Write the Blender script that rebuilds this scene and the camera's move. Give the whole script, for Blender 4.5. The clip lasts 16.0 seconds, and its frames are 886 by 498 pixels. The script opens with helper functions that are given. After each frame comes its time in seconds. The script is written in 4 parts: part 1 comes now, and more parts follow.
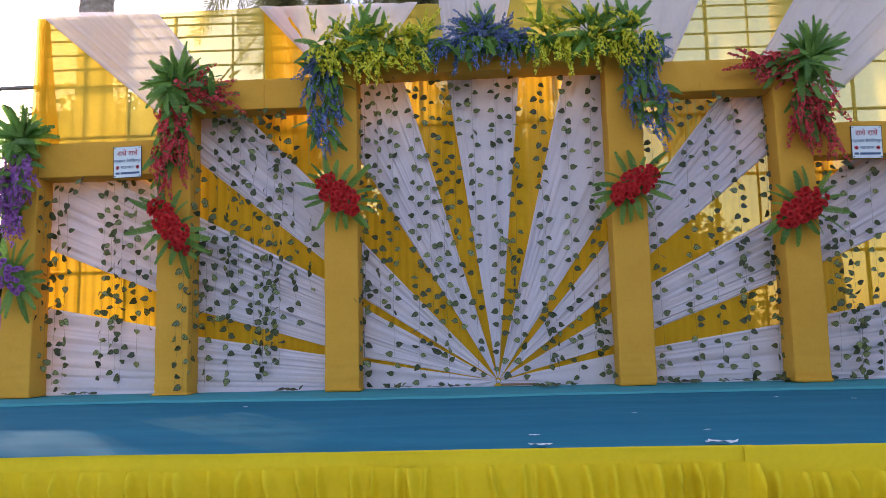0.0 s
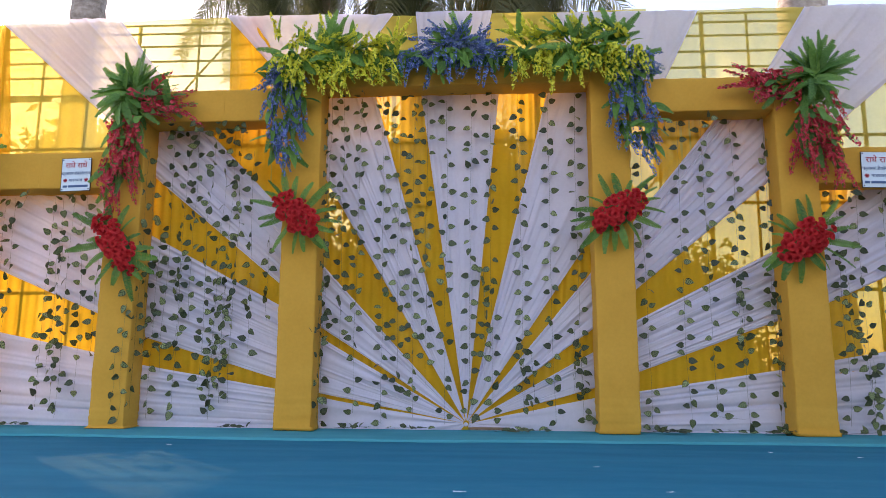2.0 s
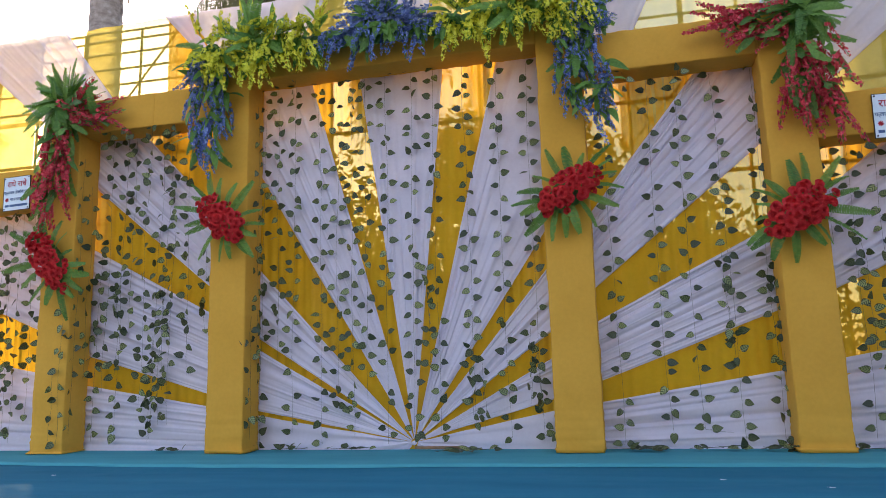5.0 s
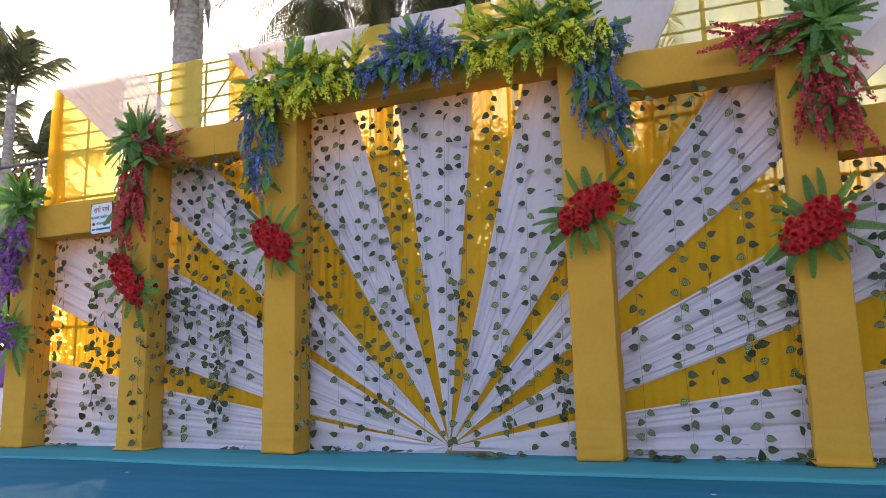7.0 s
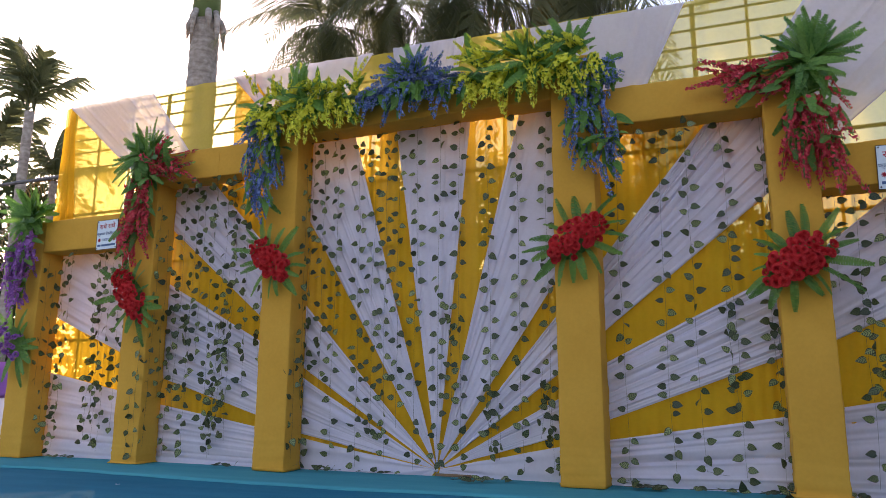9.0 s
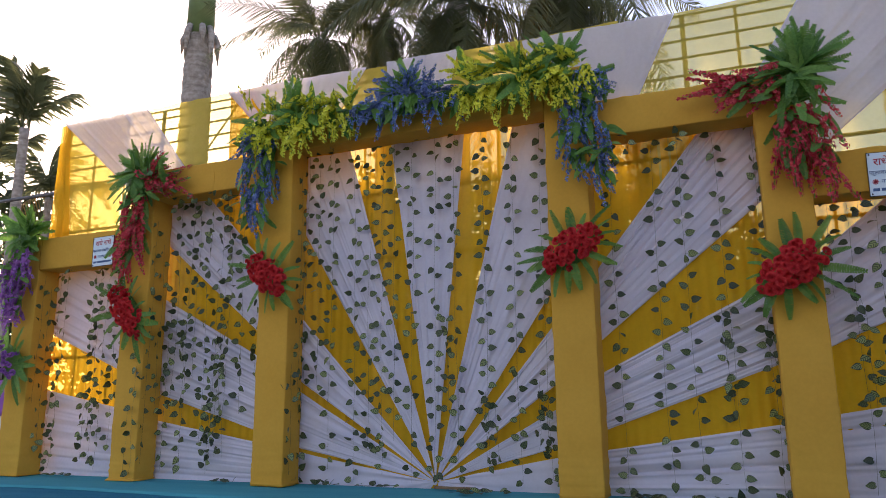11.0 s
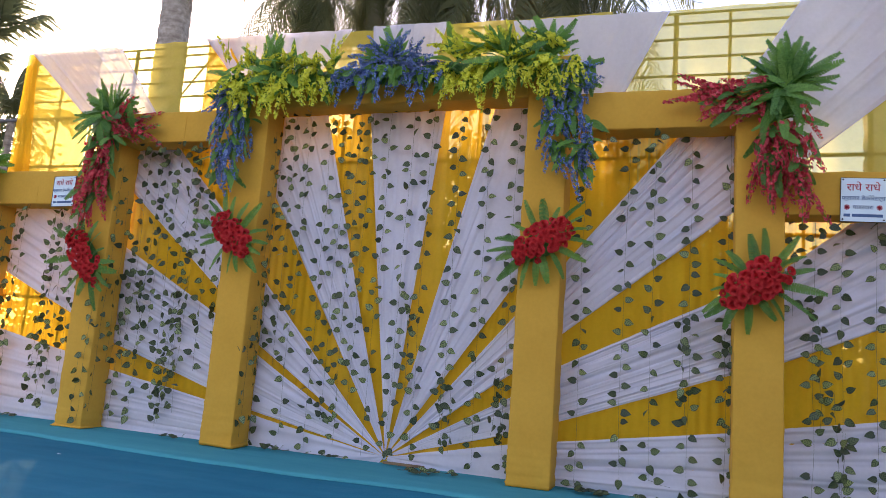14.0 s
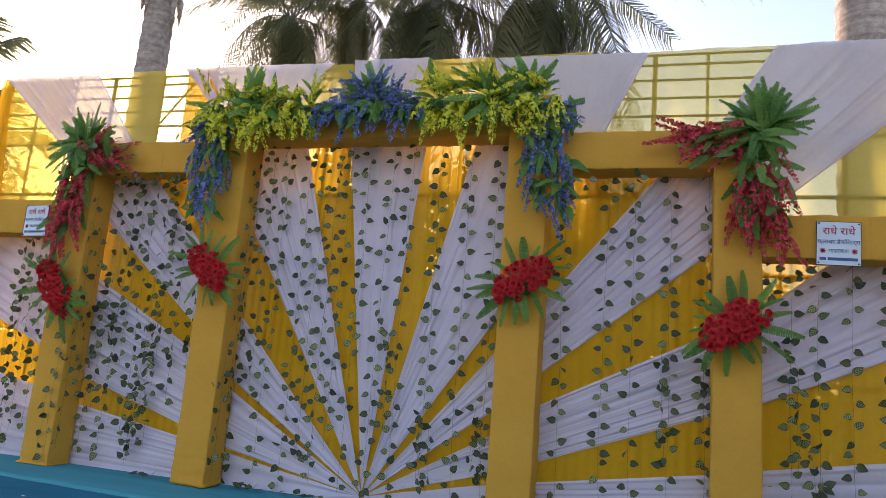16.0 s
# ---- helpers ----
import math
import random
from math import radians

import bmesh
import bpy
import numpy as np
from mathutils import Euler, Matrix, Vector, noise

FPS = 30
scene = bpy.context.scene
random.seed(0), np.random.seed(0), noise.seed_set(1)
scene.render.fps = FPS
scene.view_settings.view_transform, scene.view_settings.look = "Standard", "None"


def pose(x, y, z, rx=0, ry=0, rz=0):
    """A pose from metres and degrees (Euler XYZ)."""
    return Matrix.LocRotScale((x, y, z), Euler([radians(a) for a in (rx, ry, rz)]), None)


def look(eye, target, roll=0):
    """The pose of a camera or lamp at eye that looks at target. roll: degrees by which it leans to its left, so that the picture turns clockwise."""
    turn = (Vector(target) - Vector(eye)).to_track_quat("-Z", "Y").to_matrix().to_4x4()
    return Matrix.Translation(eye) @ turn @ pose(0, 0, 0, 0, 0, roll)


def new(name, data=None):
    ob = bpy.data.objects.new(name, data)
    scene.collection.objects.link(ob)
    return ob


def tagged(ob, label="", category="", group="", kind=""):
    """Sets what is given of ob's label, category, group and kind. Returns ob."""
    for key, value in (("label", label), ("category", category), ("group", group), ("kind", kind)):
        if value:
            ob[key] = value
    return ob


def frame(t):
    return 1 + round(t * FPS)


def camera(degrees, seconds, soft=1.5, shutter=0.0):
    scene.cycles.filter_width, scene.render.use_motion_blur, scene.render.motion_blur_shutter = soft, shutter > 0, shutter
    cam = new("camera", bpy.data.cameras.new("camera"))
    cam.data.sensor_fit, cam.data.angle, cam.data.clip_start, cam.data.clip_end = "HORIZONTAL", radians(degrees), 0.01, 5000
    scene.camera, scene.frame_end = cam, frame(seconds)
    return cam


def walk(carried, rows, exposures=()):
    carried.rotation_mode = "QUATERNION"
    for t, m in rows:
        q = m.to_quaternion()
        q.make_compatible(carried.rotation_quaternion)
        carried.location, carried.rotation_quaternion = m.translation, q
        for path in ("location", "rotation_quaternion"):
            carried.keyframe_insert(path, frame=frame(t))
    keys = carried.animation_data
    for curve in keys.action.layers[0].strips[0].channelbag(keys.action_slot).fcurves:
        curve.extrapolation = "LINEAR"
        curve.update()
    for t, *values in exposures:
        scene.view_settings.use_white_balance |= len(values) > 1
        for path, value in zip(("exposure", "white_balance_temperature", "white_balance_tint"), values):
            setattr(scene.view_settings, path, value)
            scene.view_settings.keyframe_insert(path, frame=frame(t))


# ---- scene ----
cam = camera(63.6, 16.0, soft=0.65)
PATH = [
    (0, (-0.072, -5.96, 1.148), (-0.166, -3.975, 1.373), -1.4),
    (0.5, (-0.058, -5.91, 1.126), (-0.154, -3.926, 1.353), -1.3),
    (1, (0.08, -5.763, 1.138), (-0.007, -3.786, 1.427), -0.7),
    (1.5, (0.208, -5.626, 1.127), (0.073, -3.657, 1.453), -1.6),
    (2, (0.315, -5.408, 1.116), (0.169, -3.442, 1.449), 0.3),
    (2.5, (0.435, -5.155, 1.145), (0.258, -3.18, 1.407), -1.4),
    (3, (0.637, -5.091, 1.132), (0.286, -3.139, 1.386), -1.3),
    (3.5, (0.803, -4.943, 1.135), (0.436, -2.994, 1.389), 0.2),
    (3.7, (0.869, -4.891, 1.139), (0.544, -2.94, 1.431), -0.2),
    (5.8, (1.791, -4.522, 1.246), (1.181, -2.646, 1.58), 0.7),
    (6, (1.847, -4.572, 1.268), (1.21, -2.697, 1.549), 2.7),
    (6.5, (1.937, -4.647, 1.224), (1.296, -2.786, 1.579), 0.1),
    (7, (1.979, -4.778, 1.291), (1.28, -2.932, 1.613), -1.4),
    (7.5, (2.057, -4.791, 1.26), (1.334, -2.964, 1.634), -0.5),
    (8, (2.118, -4.825, 1.293), (1.37, -3.007, 1.661), 0.1),
    (8.5, (2.15, -4.82, 1.275), (1.396, -3.005, 1.647), 0.4),
    (9, (2.148, -4.826, 1.273), (1.423, -3.003, 1.663), 0.3),
    (11.3, (2.165, -4.846, 1.292), (1.45, -3.025, 1.708), -0.6),
    (11.5, (2.156, -4.851, 1.291), (1.457, -3.02, 1.688), -0.2),
    (12, (2.15, -4.859, 1.307), (1.47, -3.007, 1.635), 1.3),
    (12.5, (2.119, -4.796, 1.335), (1.423, -2.945, 1.63), 1.4),
    (13, (2.149, -4.822, 1.379), (1.51, -2.946, 1.647), 2.3),
    (13.5, (2.15, -4.816, 1.388), (1.515, -2.948, 1.721), 3.9),
    (14, (2.148, -4.829, 1.478), (1.511, -2.957, 1.773), 4.4),
    (14.5, (2.155, -4.816, 1.489), (1.517, -2.947, 1.807), 4.9),
    (15, (2.148, -4.821, 1.531), (1.534, -2.939, 1.815), 4.7),
    (15.5, (2.13, -4.81, 1.568), (1.551, -2.919, 1.866), 4.2),
    (16, (2.124, -4.825, 1.587), (1.544, -2.945, 1.947), 4.7),
]
walk(cam, [(t, look(eye, target, roll)) for t, eye, target, roll in PATH],
     [(0, 1.5, 6650, 33), (0.5, 1.58, 6650, 33), (1.5, 1.59, 6650, 33), (2.5, 1.88, 6650, 33), (3, 1.9, 6650, 33), (3.5, 1.48, 6650, 33), (6, 1.79, 6650, 33), (7, 1.63, 6650, 33), (9, 1.32, 6650, 33), (11.5, 1.15, 6650, 33), (12, 1.36, 6650, 33), (12.5, 1.6, 6650, 33), (13.5, 1.71, 6650, 33), (14.5, 1.56, 6650, 33), (15, 1.52, 6650, 33), (15.5, 1.57, 6650, 33), (16, 1.33, 6650, 33)])

# ---- sky, sun and exposure ----
SUN_TO = Vector((-0.66, 0.70, 0.29)).normalized()
world = bpy.data.worlds.new("sky")
scene.world = world
world.use_nodes = True
_n = world.node_tree.nodes
_l = world.node_tree.links
_sky = _n.new("ShaderNodeTexSky")
_sky.sky_type = "NISHITA"
_sky.sun_disc = False
_sky.sun_elevation = math.asin(SUN_TO.z)
_sky.sun_rotation = math.atan2(SUN_TO.x, SUN_TO.y)
_sky.dust_density = 1.0
_sky.air_density = 1.2
_n["Background"].inputs["Strength"].default_value = 0.15
_l.new(_sky.outputs[0], _n["Background"].inputs["Color"])
_sun = bpy.data.lights.new("sun", "SUN")
_sun.energy, _sun.angle, _sun.color = 3.0, radians(1.2), (1.0, 0.86, 0.66)
sun = new("sun", _sun)
sun.matrix_world = look(SUN_TO * 40, (0, 0, 0))

# ---- materials ----
RNG = random.Random(7)


class Mat:
    """A node material with a principled shader and short ways to wire it."""

    def __init__(self, name, rough=0.8, metal=0.0, spec=0.3):
        self.m = bpy.data.materials.new(name)
        self.m.use_nodes = True
        self.t = self.m.node_tree
        self.b = self.t.nodes["Principled BSDF"]
        self.b.inputs["Roughness"].default_value = rough
        self.b.inputs["Metallic"].default_value = metal
        self.b.inputs["Specular IOR Level"].default_value = spec

    def node(self, kind, **values):
        n = self.t.nodes.new(kind)
        for k, v in values.items():
            n.inputs[k.replace("_", " ")].default_value = v
        return n

    def link(self, a, b):
        self.t.links.new(a, b)

    def coords(self, scale=(1, 1, 1), space="Object", rot=(0, 0, 0)):
        tc = self.t.nodes.new("ShaderNodeTexCoord")
        mp = self.t.nodes.new("ShaderNodeMapping")
        mp.inputs["Scale"].default_value = scale
        mp.inputs["Rotation"].default_value = rot
        self.link(tc.outputs[space], mp.inputs["Vector"])
        return mp.outputs[0]

    def noise(self, scale, detail=4.0, vec=None, rough=0.55):
        n = self.node("ShaderNodeTexNoise", Scale=scale, Detail=detail, Roughness=rough)
        self.link(vec if vec is not None else self.coords(), n.inputs["Vector"])
        return n.outputs["Fac"]

    def ramp(self, fac, *stops):
        r = self.t.nodes.new("ShaderNodeValToRGB")
        e = r.color_ramp.elements
        while len(e) < len(stops):
            e.new(0.5)
        for el, (p, c) in zip(e, stops):
            el.position, el.color = p, (*c, 1)
        self.link(fac, r.inputs[0])
        return r.outputs[0]

    def mix(self, a, b, fac, mode="MIX"):
        m = self.t.nodes.new("ShaderNodeMix")
        m.data_type, m.blend_type = "RGBA", mode
        for s, v in ((0, fac), (6, a), (7, b)):
            if isinstance(v, (int, float)):
                m.inputs[s].default_value = v
            elif isinstance(v, tuple):
                m.inputs[s].default_value = (*v, 1)
            else:
                self.link(v, m.inputs[s])
        return m.outputs[2]

    def colour(self, c):
        if isinstance(c, tuple):
            self.b.inputs["Base Color"].default_value = (*c, 1)
        else:
            self.link(c, self.b.inputs["Base Color"])
        self.c = c
        return self

    def bump(self, fac, strength=0.3, dist=0.01):
        b = self.node("ShaderNodeBump", Strength=strength, Distance=dist)
        self.link(fac, b.inputs["Height"])
        self.link(b.outputs[0], self.b.inputs["Normal"])
        self.nrm = b.outputs[0]
        return self

    def thin(self, translucent=0.3, clear=0.0, tint=None):
        """Lets light through a thin sheet: scattered, and straight through the weave."""
        out = self.t.nodes["Material Output"]
        tr = self.t.nodes.new("ShaderNodeBsdfTranslucent")
        if isinstance(self.c, tuple):
            tr.inputs["Color"].default_value = (*self.c, 1)
        else:
            self.link(self.c, tr.inputs["Color"])
        m = self.node("ShaderNodeMixShader", Fac=translucent)
        self.link(self.b.outputs[0], m.inputs[1])
        self.link(tr.outputs[0], m.inputs[2])
        last = m.outputs[0]
        if clear:
            t = self.t.nodes.new("ShaderNodeBsdfTransparent")
            if tint:
                t.inputs["Color"].default_value = (*tint, 1)
            else:
                self.link(self.c, t.inputs["Color"])
            m2 = self.node("ShaderNodeMixShader", Fac=clear)
            self.link(last, m2.inputs[1])
            self.link(t.outputs[0], m2.inputs[2])
            last = m2.outputs[0]
        self.link(last, out.inputs["Surface"])
        return self


def cloth(name, dark, light, translucent=0.3, clear=0.0, weave=900, tint=None, rough=0.85):
    k = Mat(name, rough=rough, spec=0.2)
    big = k.noise(2.2, 5)
    fine = k.noise(38, 3)
    c = k.ramp(big, (0.3, dark), (0.72, light))
    c = k.mix(c, k.ramp(fine, (0.35, tuple(x * 0.86 for x in light)), (0.65, light)), 0.3)
    k.colour(c)
    k.bump(k.noise(weave, 2), 0.12, 0.001)
    if translucent or clear:
        k.thin(translucent, clear, tint)
    return k.m


M_WRAP = cloth("mustard_wrap", (0.60, 0.305, 0.035), (0.70, 0.375, 0.052), translucent=0.0)
M_YELLOW = cloth("mustard_sheet", (0.88, 0.46, 0.014), (0.96, 0.545, 0.022), translucent=0.42, clear=0.19, tint=(1.0, 0.86, 0.42))
M_NET = cloth("yellow_net", (0.71, 0.55, 0.07), (0.82, 0.665, 0.13), translucent=0.46, clear=0.30, tint=(1.0, 0.91, 0.58))
M_WHITE = cloth("white_satin", (0.655, 0.63, 0.74), (0.74, 0.71, 0.815), translucent=0.16, rough=0.6)
M_SHEER = cloth("white_chiffon", (0.70, 0.67, 0.80), (0.80, 0.77, 0.88), translucent=0.36, clear=0.14, tint=(0.95, 0.92, 1.0))
M_SKIRT = cloth("lemon_satin", (0.82, 0.60, 0.01), (0.92, 0.70, 0.016), translucent=0.15, rough=0.6)
M_PURPLE = cloth("purple_cloth", (0.30, 0.10, 0.42), (0.42, 0.17, 0.55), translucent=0.2)


def carpet(name, dark, light):
    k = Mat(name, rough=0.95, spec=0.1)
    vec = k.coords((0.5, 2.5, 1))
    c = k.ramp(k.noise(1.6, 6, vec), (0.3, dark), (0.7, light))
    # irregular paler blue patches
    pale_mask = k.ramp(k.noise(3.1, 8, rough=0.7), (0.52, (0, 0, 0)), (0.75, (1, 1, 1)))
    c = k.mix(c, (0.11, 0.32, 0.39), k.mix((0, 0, 0), pale_mask, 0.22))
    c = k.mix(c, k.ramp(k.noise(240, 2), (0.3, tuple(x * 0.75 for x in light)), (0.7, light)), 0.35)
    k.colour(c)
    k.bump(k.noise(420, 3), 0.35, 0.003)
    return k.m


M_BLUE = carpet("blue_carpet", (0.006, 0.138, 0.212), (0.014, 0.215, 0.300))
M_TEAL = carpet("teal_carpet", (0.03, 0.27, 0.32), (0.06, 0.37, 0.41))


def leafy(name, dark, light, translucent=0.25, stripe=0.0, rough=0.45):
    k = Mat(name, rough=rough, spec=0.4)
    info = k.t.nodes.new("ShaderNodeObjectInfo")
    c = k.ramp(info.outputs["Random"], (0.0, dark), (1.0, light))
    c = k.mix(c, k.ramp(k.noise(60, 3), (0.3, tuple(x * 0.7 for x in dark)), (0.7, light)), 0.4)
    if stripe:
        w = k.t.nodes.new("ShaderNodeTexWave")
        w.wave_type, w.bands_direction = "BANDS", "Y"
        w.inputs["Scale"].default_value = 20
        w.inputs["Distortion"].default_value = 0.6
        tc = k.t.nodes.new("ShaderNodeTexCoord")
        sep = k.t.nodes.new("ShaderNodeSeparateXYZ")
        k.link(tc.outputs["Object"], sep.inputs[0])
        ab = k.t.nodes.new("ShaderNodeMath")
        ab.operation = "ABSOLUTE"
        k.link(sep.outputs["X"], ab.inputs[0])
        sub = k.t.nodes.new("ShaderNodeMath")
        sub.operation = "SUBTRACT"
        k.link(sep.outputs["Y"], sub.inputs[0])
        k.link(ab.outputs[0], sub.inputs[1])
        com = k.t.nodes.new("ShaderNodeCombineXYZ")
        k.link(sub.outputs[0], com.inputs["Y"])
        k.link(com.outputs[0], w.inputs["Vector"])
        pale = k.ramp(info.outputs["Random"], (0.0, (0.045, 0.060, 0.030)), (0.5, (0.12, 0.155, 0.06)), (1.0, (0.36, 0.43, 0.16)))
        c = k.mix(c, pale, k.ramp(w.outputs["Fac"], (0.26, (0, 0, 0)), (0.46, (stripe,) * 3)))
    k.colour(c)
    k.thin(translucent)
    return k.m


M_IVY = leafy("ivy_leaf", (0.016, 0.030, 0.012), (0.050, 0.085, 0.028), 0.12, stripe=0.95)
M_IVY_RIM = leafy("ivy_rim", (0.010, 0.016, 0.008), (0.018, 0.030, 0.012), 0.05)
M_STEM = leafy("ivy_stem", (0.03, 0.05, 0.025), (0.05, 0.08, 0.035), 0.0)
M_FERN = leafy("fern", (0.040, 0.16, 0.028), (0.22, 0.45, 0.085), 0.45)
M_PALM = leafy("palm_frond", (0.09, 0.11, 0.045), (0.22, 0.235, 0.11), 0.5)
M_DRY = leafy("dry_frond", (0.20, 0.13, 0.03), (0.30, 0.19, 0.05), 0.25)
M_TREE = leafy("tree_leaf", (0.03, 0.05, 0.02), (0.07, 0.10, 0.035), 0.25)


def petal(name, dark, light, translucent=0.25):
    k = Mat(name, rough=0.7, spec=0.2)
    geo = k.t.nodes.new("ShaderNodeNewGeometry")
    c = k.ramp(geo.outputs["Random Per Island"], (0.0, dark), (1.0, light))
    # Petals vary in tone; the dark noise also paints in shade of the crevices.
    deep = tuple(x * 0.8 for x in dark)
    k.colour(k.mix(c, k.ramp(k.noise(75, 3, rough=0.7), (0.36, deep), (0.5, dark), (0.62, light)), 0.7))
    k.thin(translucent)
    return k.m


M_RED = petal("red_petal", (0.60, 0.018, 0.024), (0.92, 0.10, 0.09))
M_PINK = petal("crimson_petal", (0.62, 0.035, 0.055), (0.92, 0.20, 0.22))
M_BLU = petal("blue_petal", (0.045, 0.10, 0.36), (0.46, 0.60, 0.90))
M_YEL = petal("yellow_petal", (0.76, 0.74, 0.04), (0.93, 0.93, 0.18))
M_PURP = petal("purple_petal", (0.30, 0.09, 0.40), (0.62, 0.32, 0.66))


def plain(name, dark, light, scale=12, rough=0.6, metal=0.0, bump=0.2):
    k = Mat(name, rough=rough, metal=metal)
    k.colour(k.ramp(k.noise(scale, 6), (0.3, dark), (0.7, light)))
    k.bump(k.noise(scale * 9, 4), bump, 0.004)
    return k.m


M_IRON = plain("painted_iron", (0.10, 0.07, 0.03), (0.20, 0.13, 0.05), 20, 0.55, 0.3)
M_WOOD = plain("raw_wood", (0.18, 0.10, 0.05), (0.28, 0.17, 0.09), 14)
M_BOARD = plain("sign_board", (0.62, 0.74, 0.80), (0.70, 0.82, 0.88), 5, 0.4, 0.0, 0.03)
M_PAPER = plain("paper", (0.75, 0.75, 0.76), (0.85, 0.85, 0.86), 30, 0.8)
M_RIM = plain("sign_rim", (0.02, 0.02, 0.025), (0.05, 0.05, 0.06), 20)
M_TXT_RED = plain("red_ink", (0.45, 0.015, 0.03), (0.52, 0.03, 0.05), 20)
M_TXT_BLUE = plain("blue_ink", (0.05, 0.11, 0.24), (0.08, 0.15, 0.30), 20)
M_GROUND = plain("bare_earth", (0.12, 0.09, 0.06), (0.21, 0.165, 0.12), 1.2, 0.95, 0.0, 0.6)
M_WALL = plain("weathered_plaster", (0.20, 0.18, 0.15), (0.30, 0.27, 0.23), 2.5, 0.9, 0.0, 0.3)
M_HARDWARE = plain("grey_metal", (0.12, 0.12, 0.13), (0.22, 0.22, 0.23), 15, 0.5, 0.5)


def trunk_mat():
    k = Mat("palm_bark", rough=0.9)
    rings = k.noise(3.0, 3, k.coords((0.6, 0.6, 5.0)))
    c = k.ramp(rings, (0.35, (0.29, 0.235, 0.195)), (0.65, (0.54, 0.46, 0.40)))
    c = k.mix(c, k.ramp(k.noise(14, 6), (0.4, (0.20, 0.17, 0.145)), (0.65, (0.50, 0.46, 0.42))), 0.45)
    k.colour(c)
    k.bump(rings, 0.5, 0.03)
    return k.m


M_BARK = trunk_mat()
M_SHAFT = plain("green_crownshaft", (0.10, 0.16, 0.06), (0.18, 0.25, 0.10), 3, 0.5)

# ---- builders ----


def mesh_of(name, bm, mat, smooth=True):
    bmesh.ops.recalc_face_normals(bm, faces=bm.faces)
    me = bpy.data.meshes.new(name)
    bm.to_mesh(me)
    bm.free()
    me.materials.append(mat)
    if smooth:
        me.polygons.foreach_set("use_smooth", [True] * len(me.polygons))
    return me


def raw_mesh(name, verts, faces, mat, smooth=True):
    me = bpy.data.meshes.new(name)
    me.from_pydata(verts, [], faces)
    me.materials.append(mat)
    if smooth:
        me.polygons.foreach_set("use_smooth", [True] * len(me.polygons))
    me.update()
    return me


def thing(name, label, category, group="", kind="", data=None, m=None):
    ob = new(name, data)
    if m is not None:
        ob.matrix_basis = m
    return tagged(ob, label, category, group, kind)


def child(name, me, parent, m=None, label="", kind=""):
    ob = new(name, me)
    ob.parent = parent
    if m is not None:
        ob.matrix_basis = m
    return tagged(ob, label, kind=kind)


def part(name, bm, mat, parent, label="", smooth=True):
    return child(name, mesh_of(name, bm, mat, smooth), parent, None, label)


def fold(p, s=0.0):
    return noise.noise(Vector(p) + Vector((s, s * 1.7, s * 0.6)))


def sleeve(lo, hi, axis, mat, name, seed, wrinkle=0.006, r=0.009, step=0.02):
    """A box wrapped in cloth: round edges, slack folds, closed ends."""
    a = axis
    b, c = [i for i in range(3) if i != a]
    ring = []
    for cx, cy, a0 in ((hi[b] - r, hi[c] - r, 0), (lo[b] + r, hi[c] - r, 90), (lo[b] + r, lo[c] + r, 180), (hi[b] - r, lo[c] + r, 270)):
        for k in range(4):
            t = radians(a0 + 30 * k)
            ring.append((cx + r * math.cos(t), cy + r * math.sin(t), math.cos(t), math.sin(t)))
    full = []
    for i, p in enumerate(ring):
        q = ring[(i + 1) % len(ring)]
        full.append(p)
        gap = math.hypot(q[0] - p[0], q[1] - p[1])
        if gap > 0.06:
            n = int(gap / 0.04)
            for j in range(1, n):
                f = j / n
                full.append((p[0] + (q[0] - p[0]) * f, p[1] + (q[1] - p[1]) * f, (p[2] + q[2]) / 2, (p[3] + q[3]) / 2))
    n = max(2, int((hi[a] - lo[a]) / step))
    verts, faces = [], []
    for i in range(n + 1):
        s = lo[a] + (hi[a] - lo[a]) * i / n
        for x, y, nx, ny in full:
            p = [0, 0, 0]
            p[a], p[b], p[c] = s, x, y
            q = Vector(p)
            d = wrinkle * (0.35 * fold((q.x * 3, q.y * 3, q.z * 3), seed) + 0.8 * fold(((q.x + q.z * 0.6) * 9, q.y * 9, (q.z - q.x * 0.5) * 5), seed + 9))
            d += wrinkle * 1.5 * max(0.0, fold(((q.x - q.z * 1.3) * 4, q.y * 4, (q.z + q.x * 1.2) * 11), seed + 4))
            if a == 2 and s - lo[a] < 0.4:
                d += wrinkle * 2.0 * (1 - (s - lo[a]) / 0.4) * fold((q.x * 1.5, q.y * 1.5, q.z * 42), seed + 2)
            end = min(s - lo[a], hi[a] - s)
            if end < 0.09:
                d += 0.5 * wrinkle * fold((q.x * 25, q.y * 25, q.z * 14), seed)
            p[b] += nx * d
            p[c] += ny * d
            verts.append(p)
    k = len(full)
    for i in range(n):
        for j in range(k):
            faces.append((i * k + j, i * k + (j + 1) % k, (i + 1) * k + (j + 1) % k, (i + 1) * k + j))
    faces += [tuple(range(k))[::-1], tuple(n * k + j for j in range(k))]
    bm = bmesh.new()
    vs = [bm.verts.new(v) for v in verts]
    for f in faces:
        bm.faces.new([vs[i] for i in f])
    return mesh_of(name, bm, mat)


def box(bm, x0, x1, y0, y1, z0, z1):
    r = bmesh.ops.create_cube(bm, size=1)
    for v in r["verts"]:
        v.co = Vector(((x0 + x1) / 2 + v.co.x * (x1 - x0), (y0 + y1) / 2 + v.co.y * (y1 - y0), (z0 + z1) / 2 + v.co.z * (z1 - z0)))


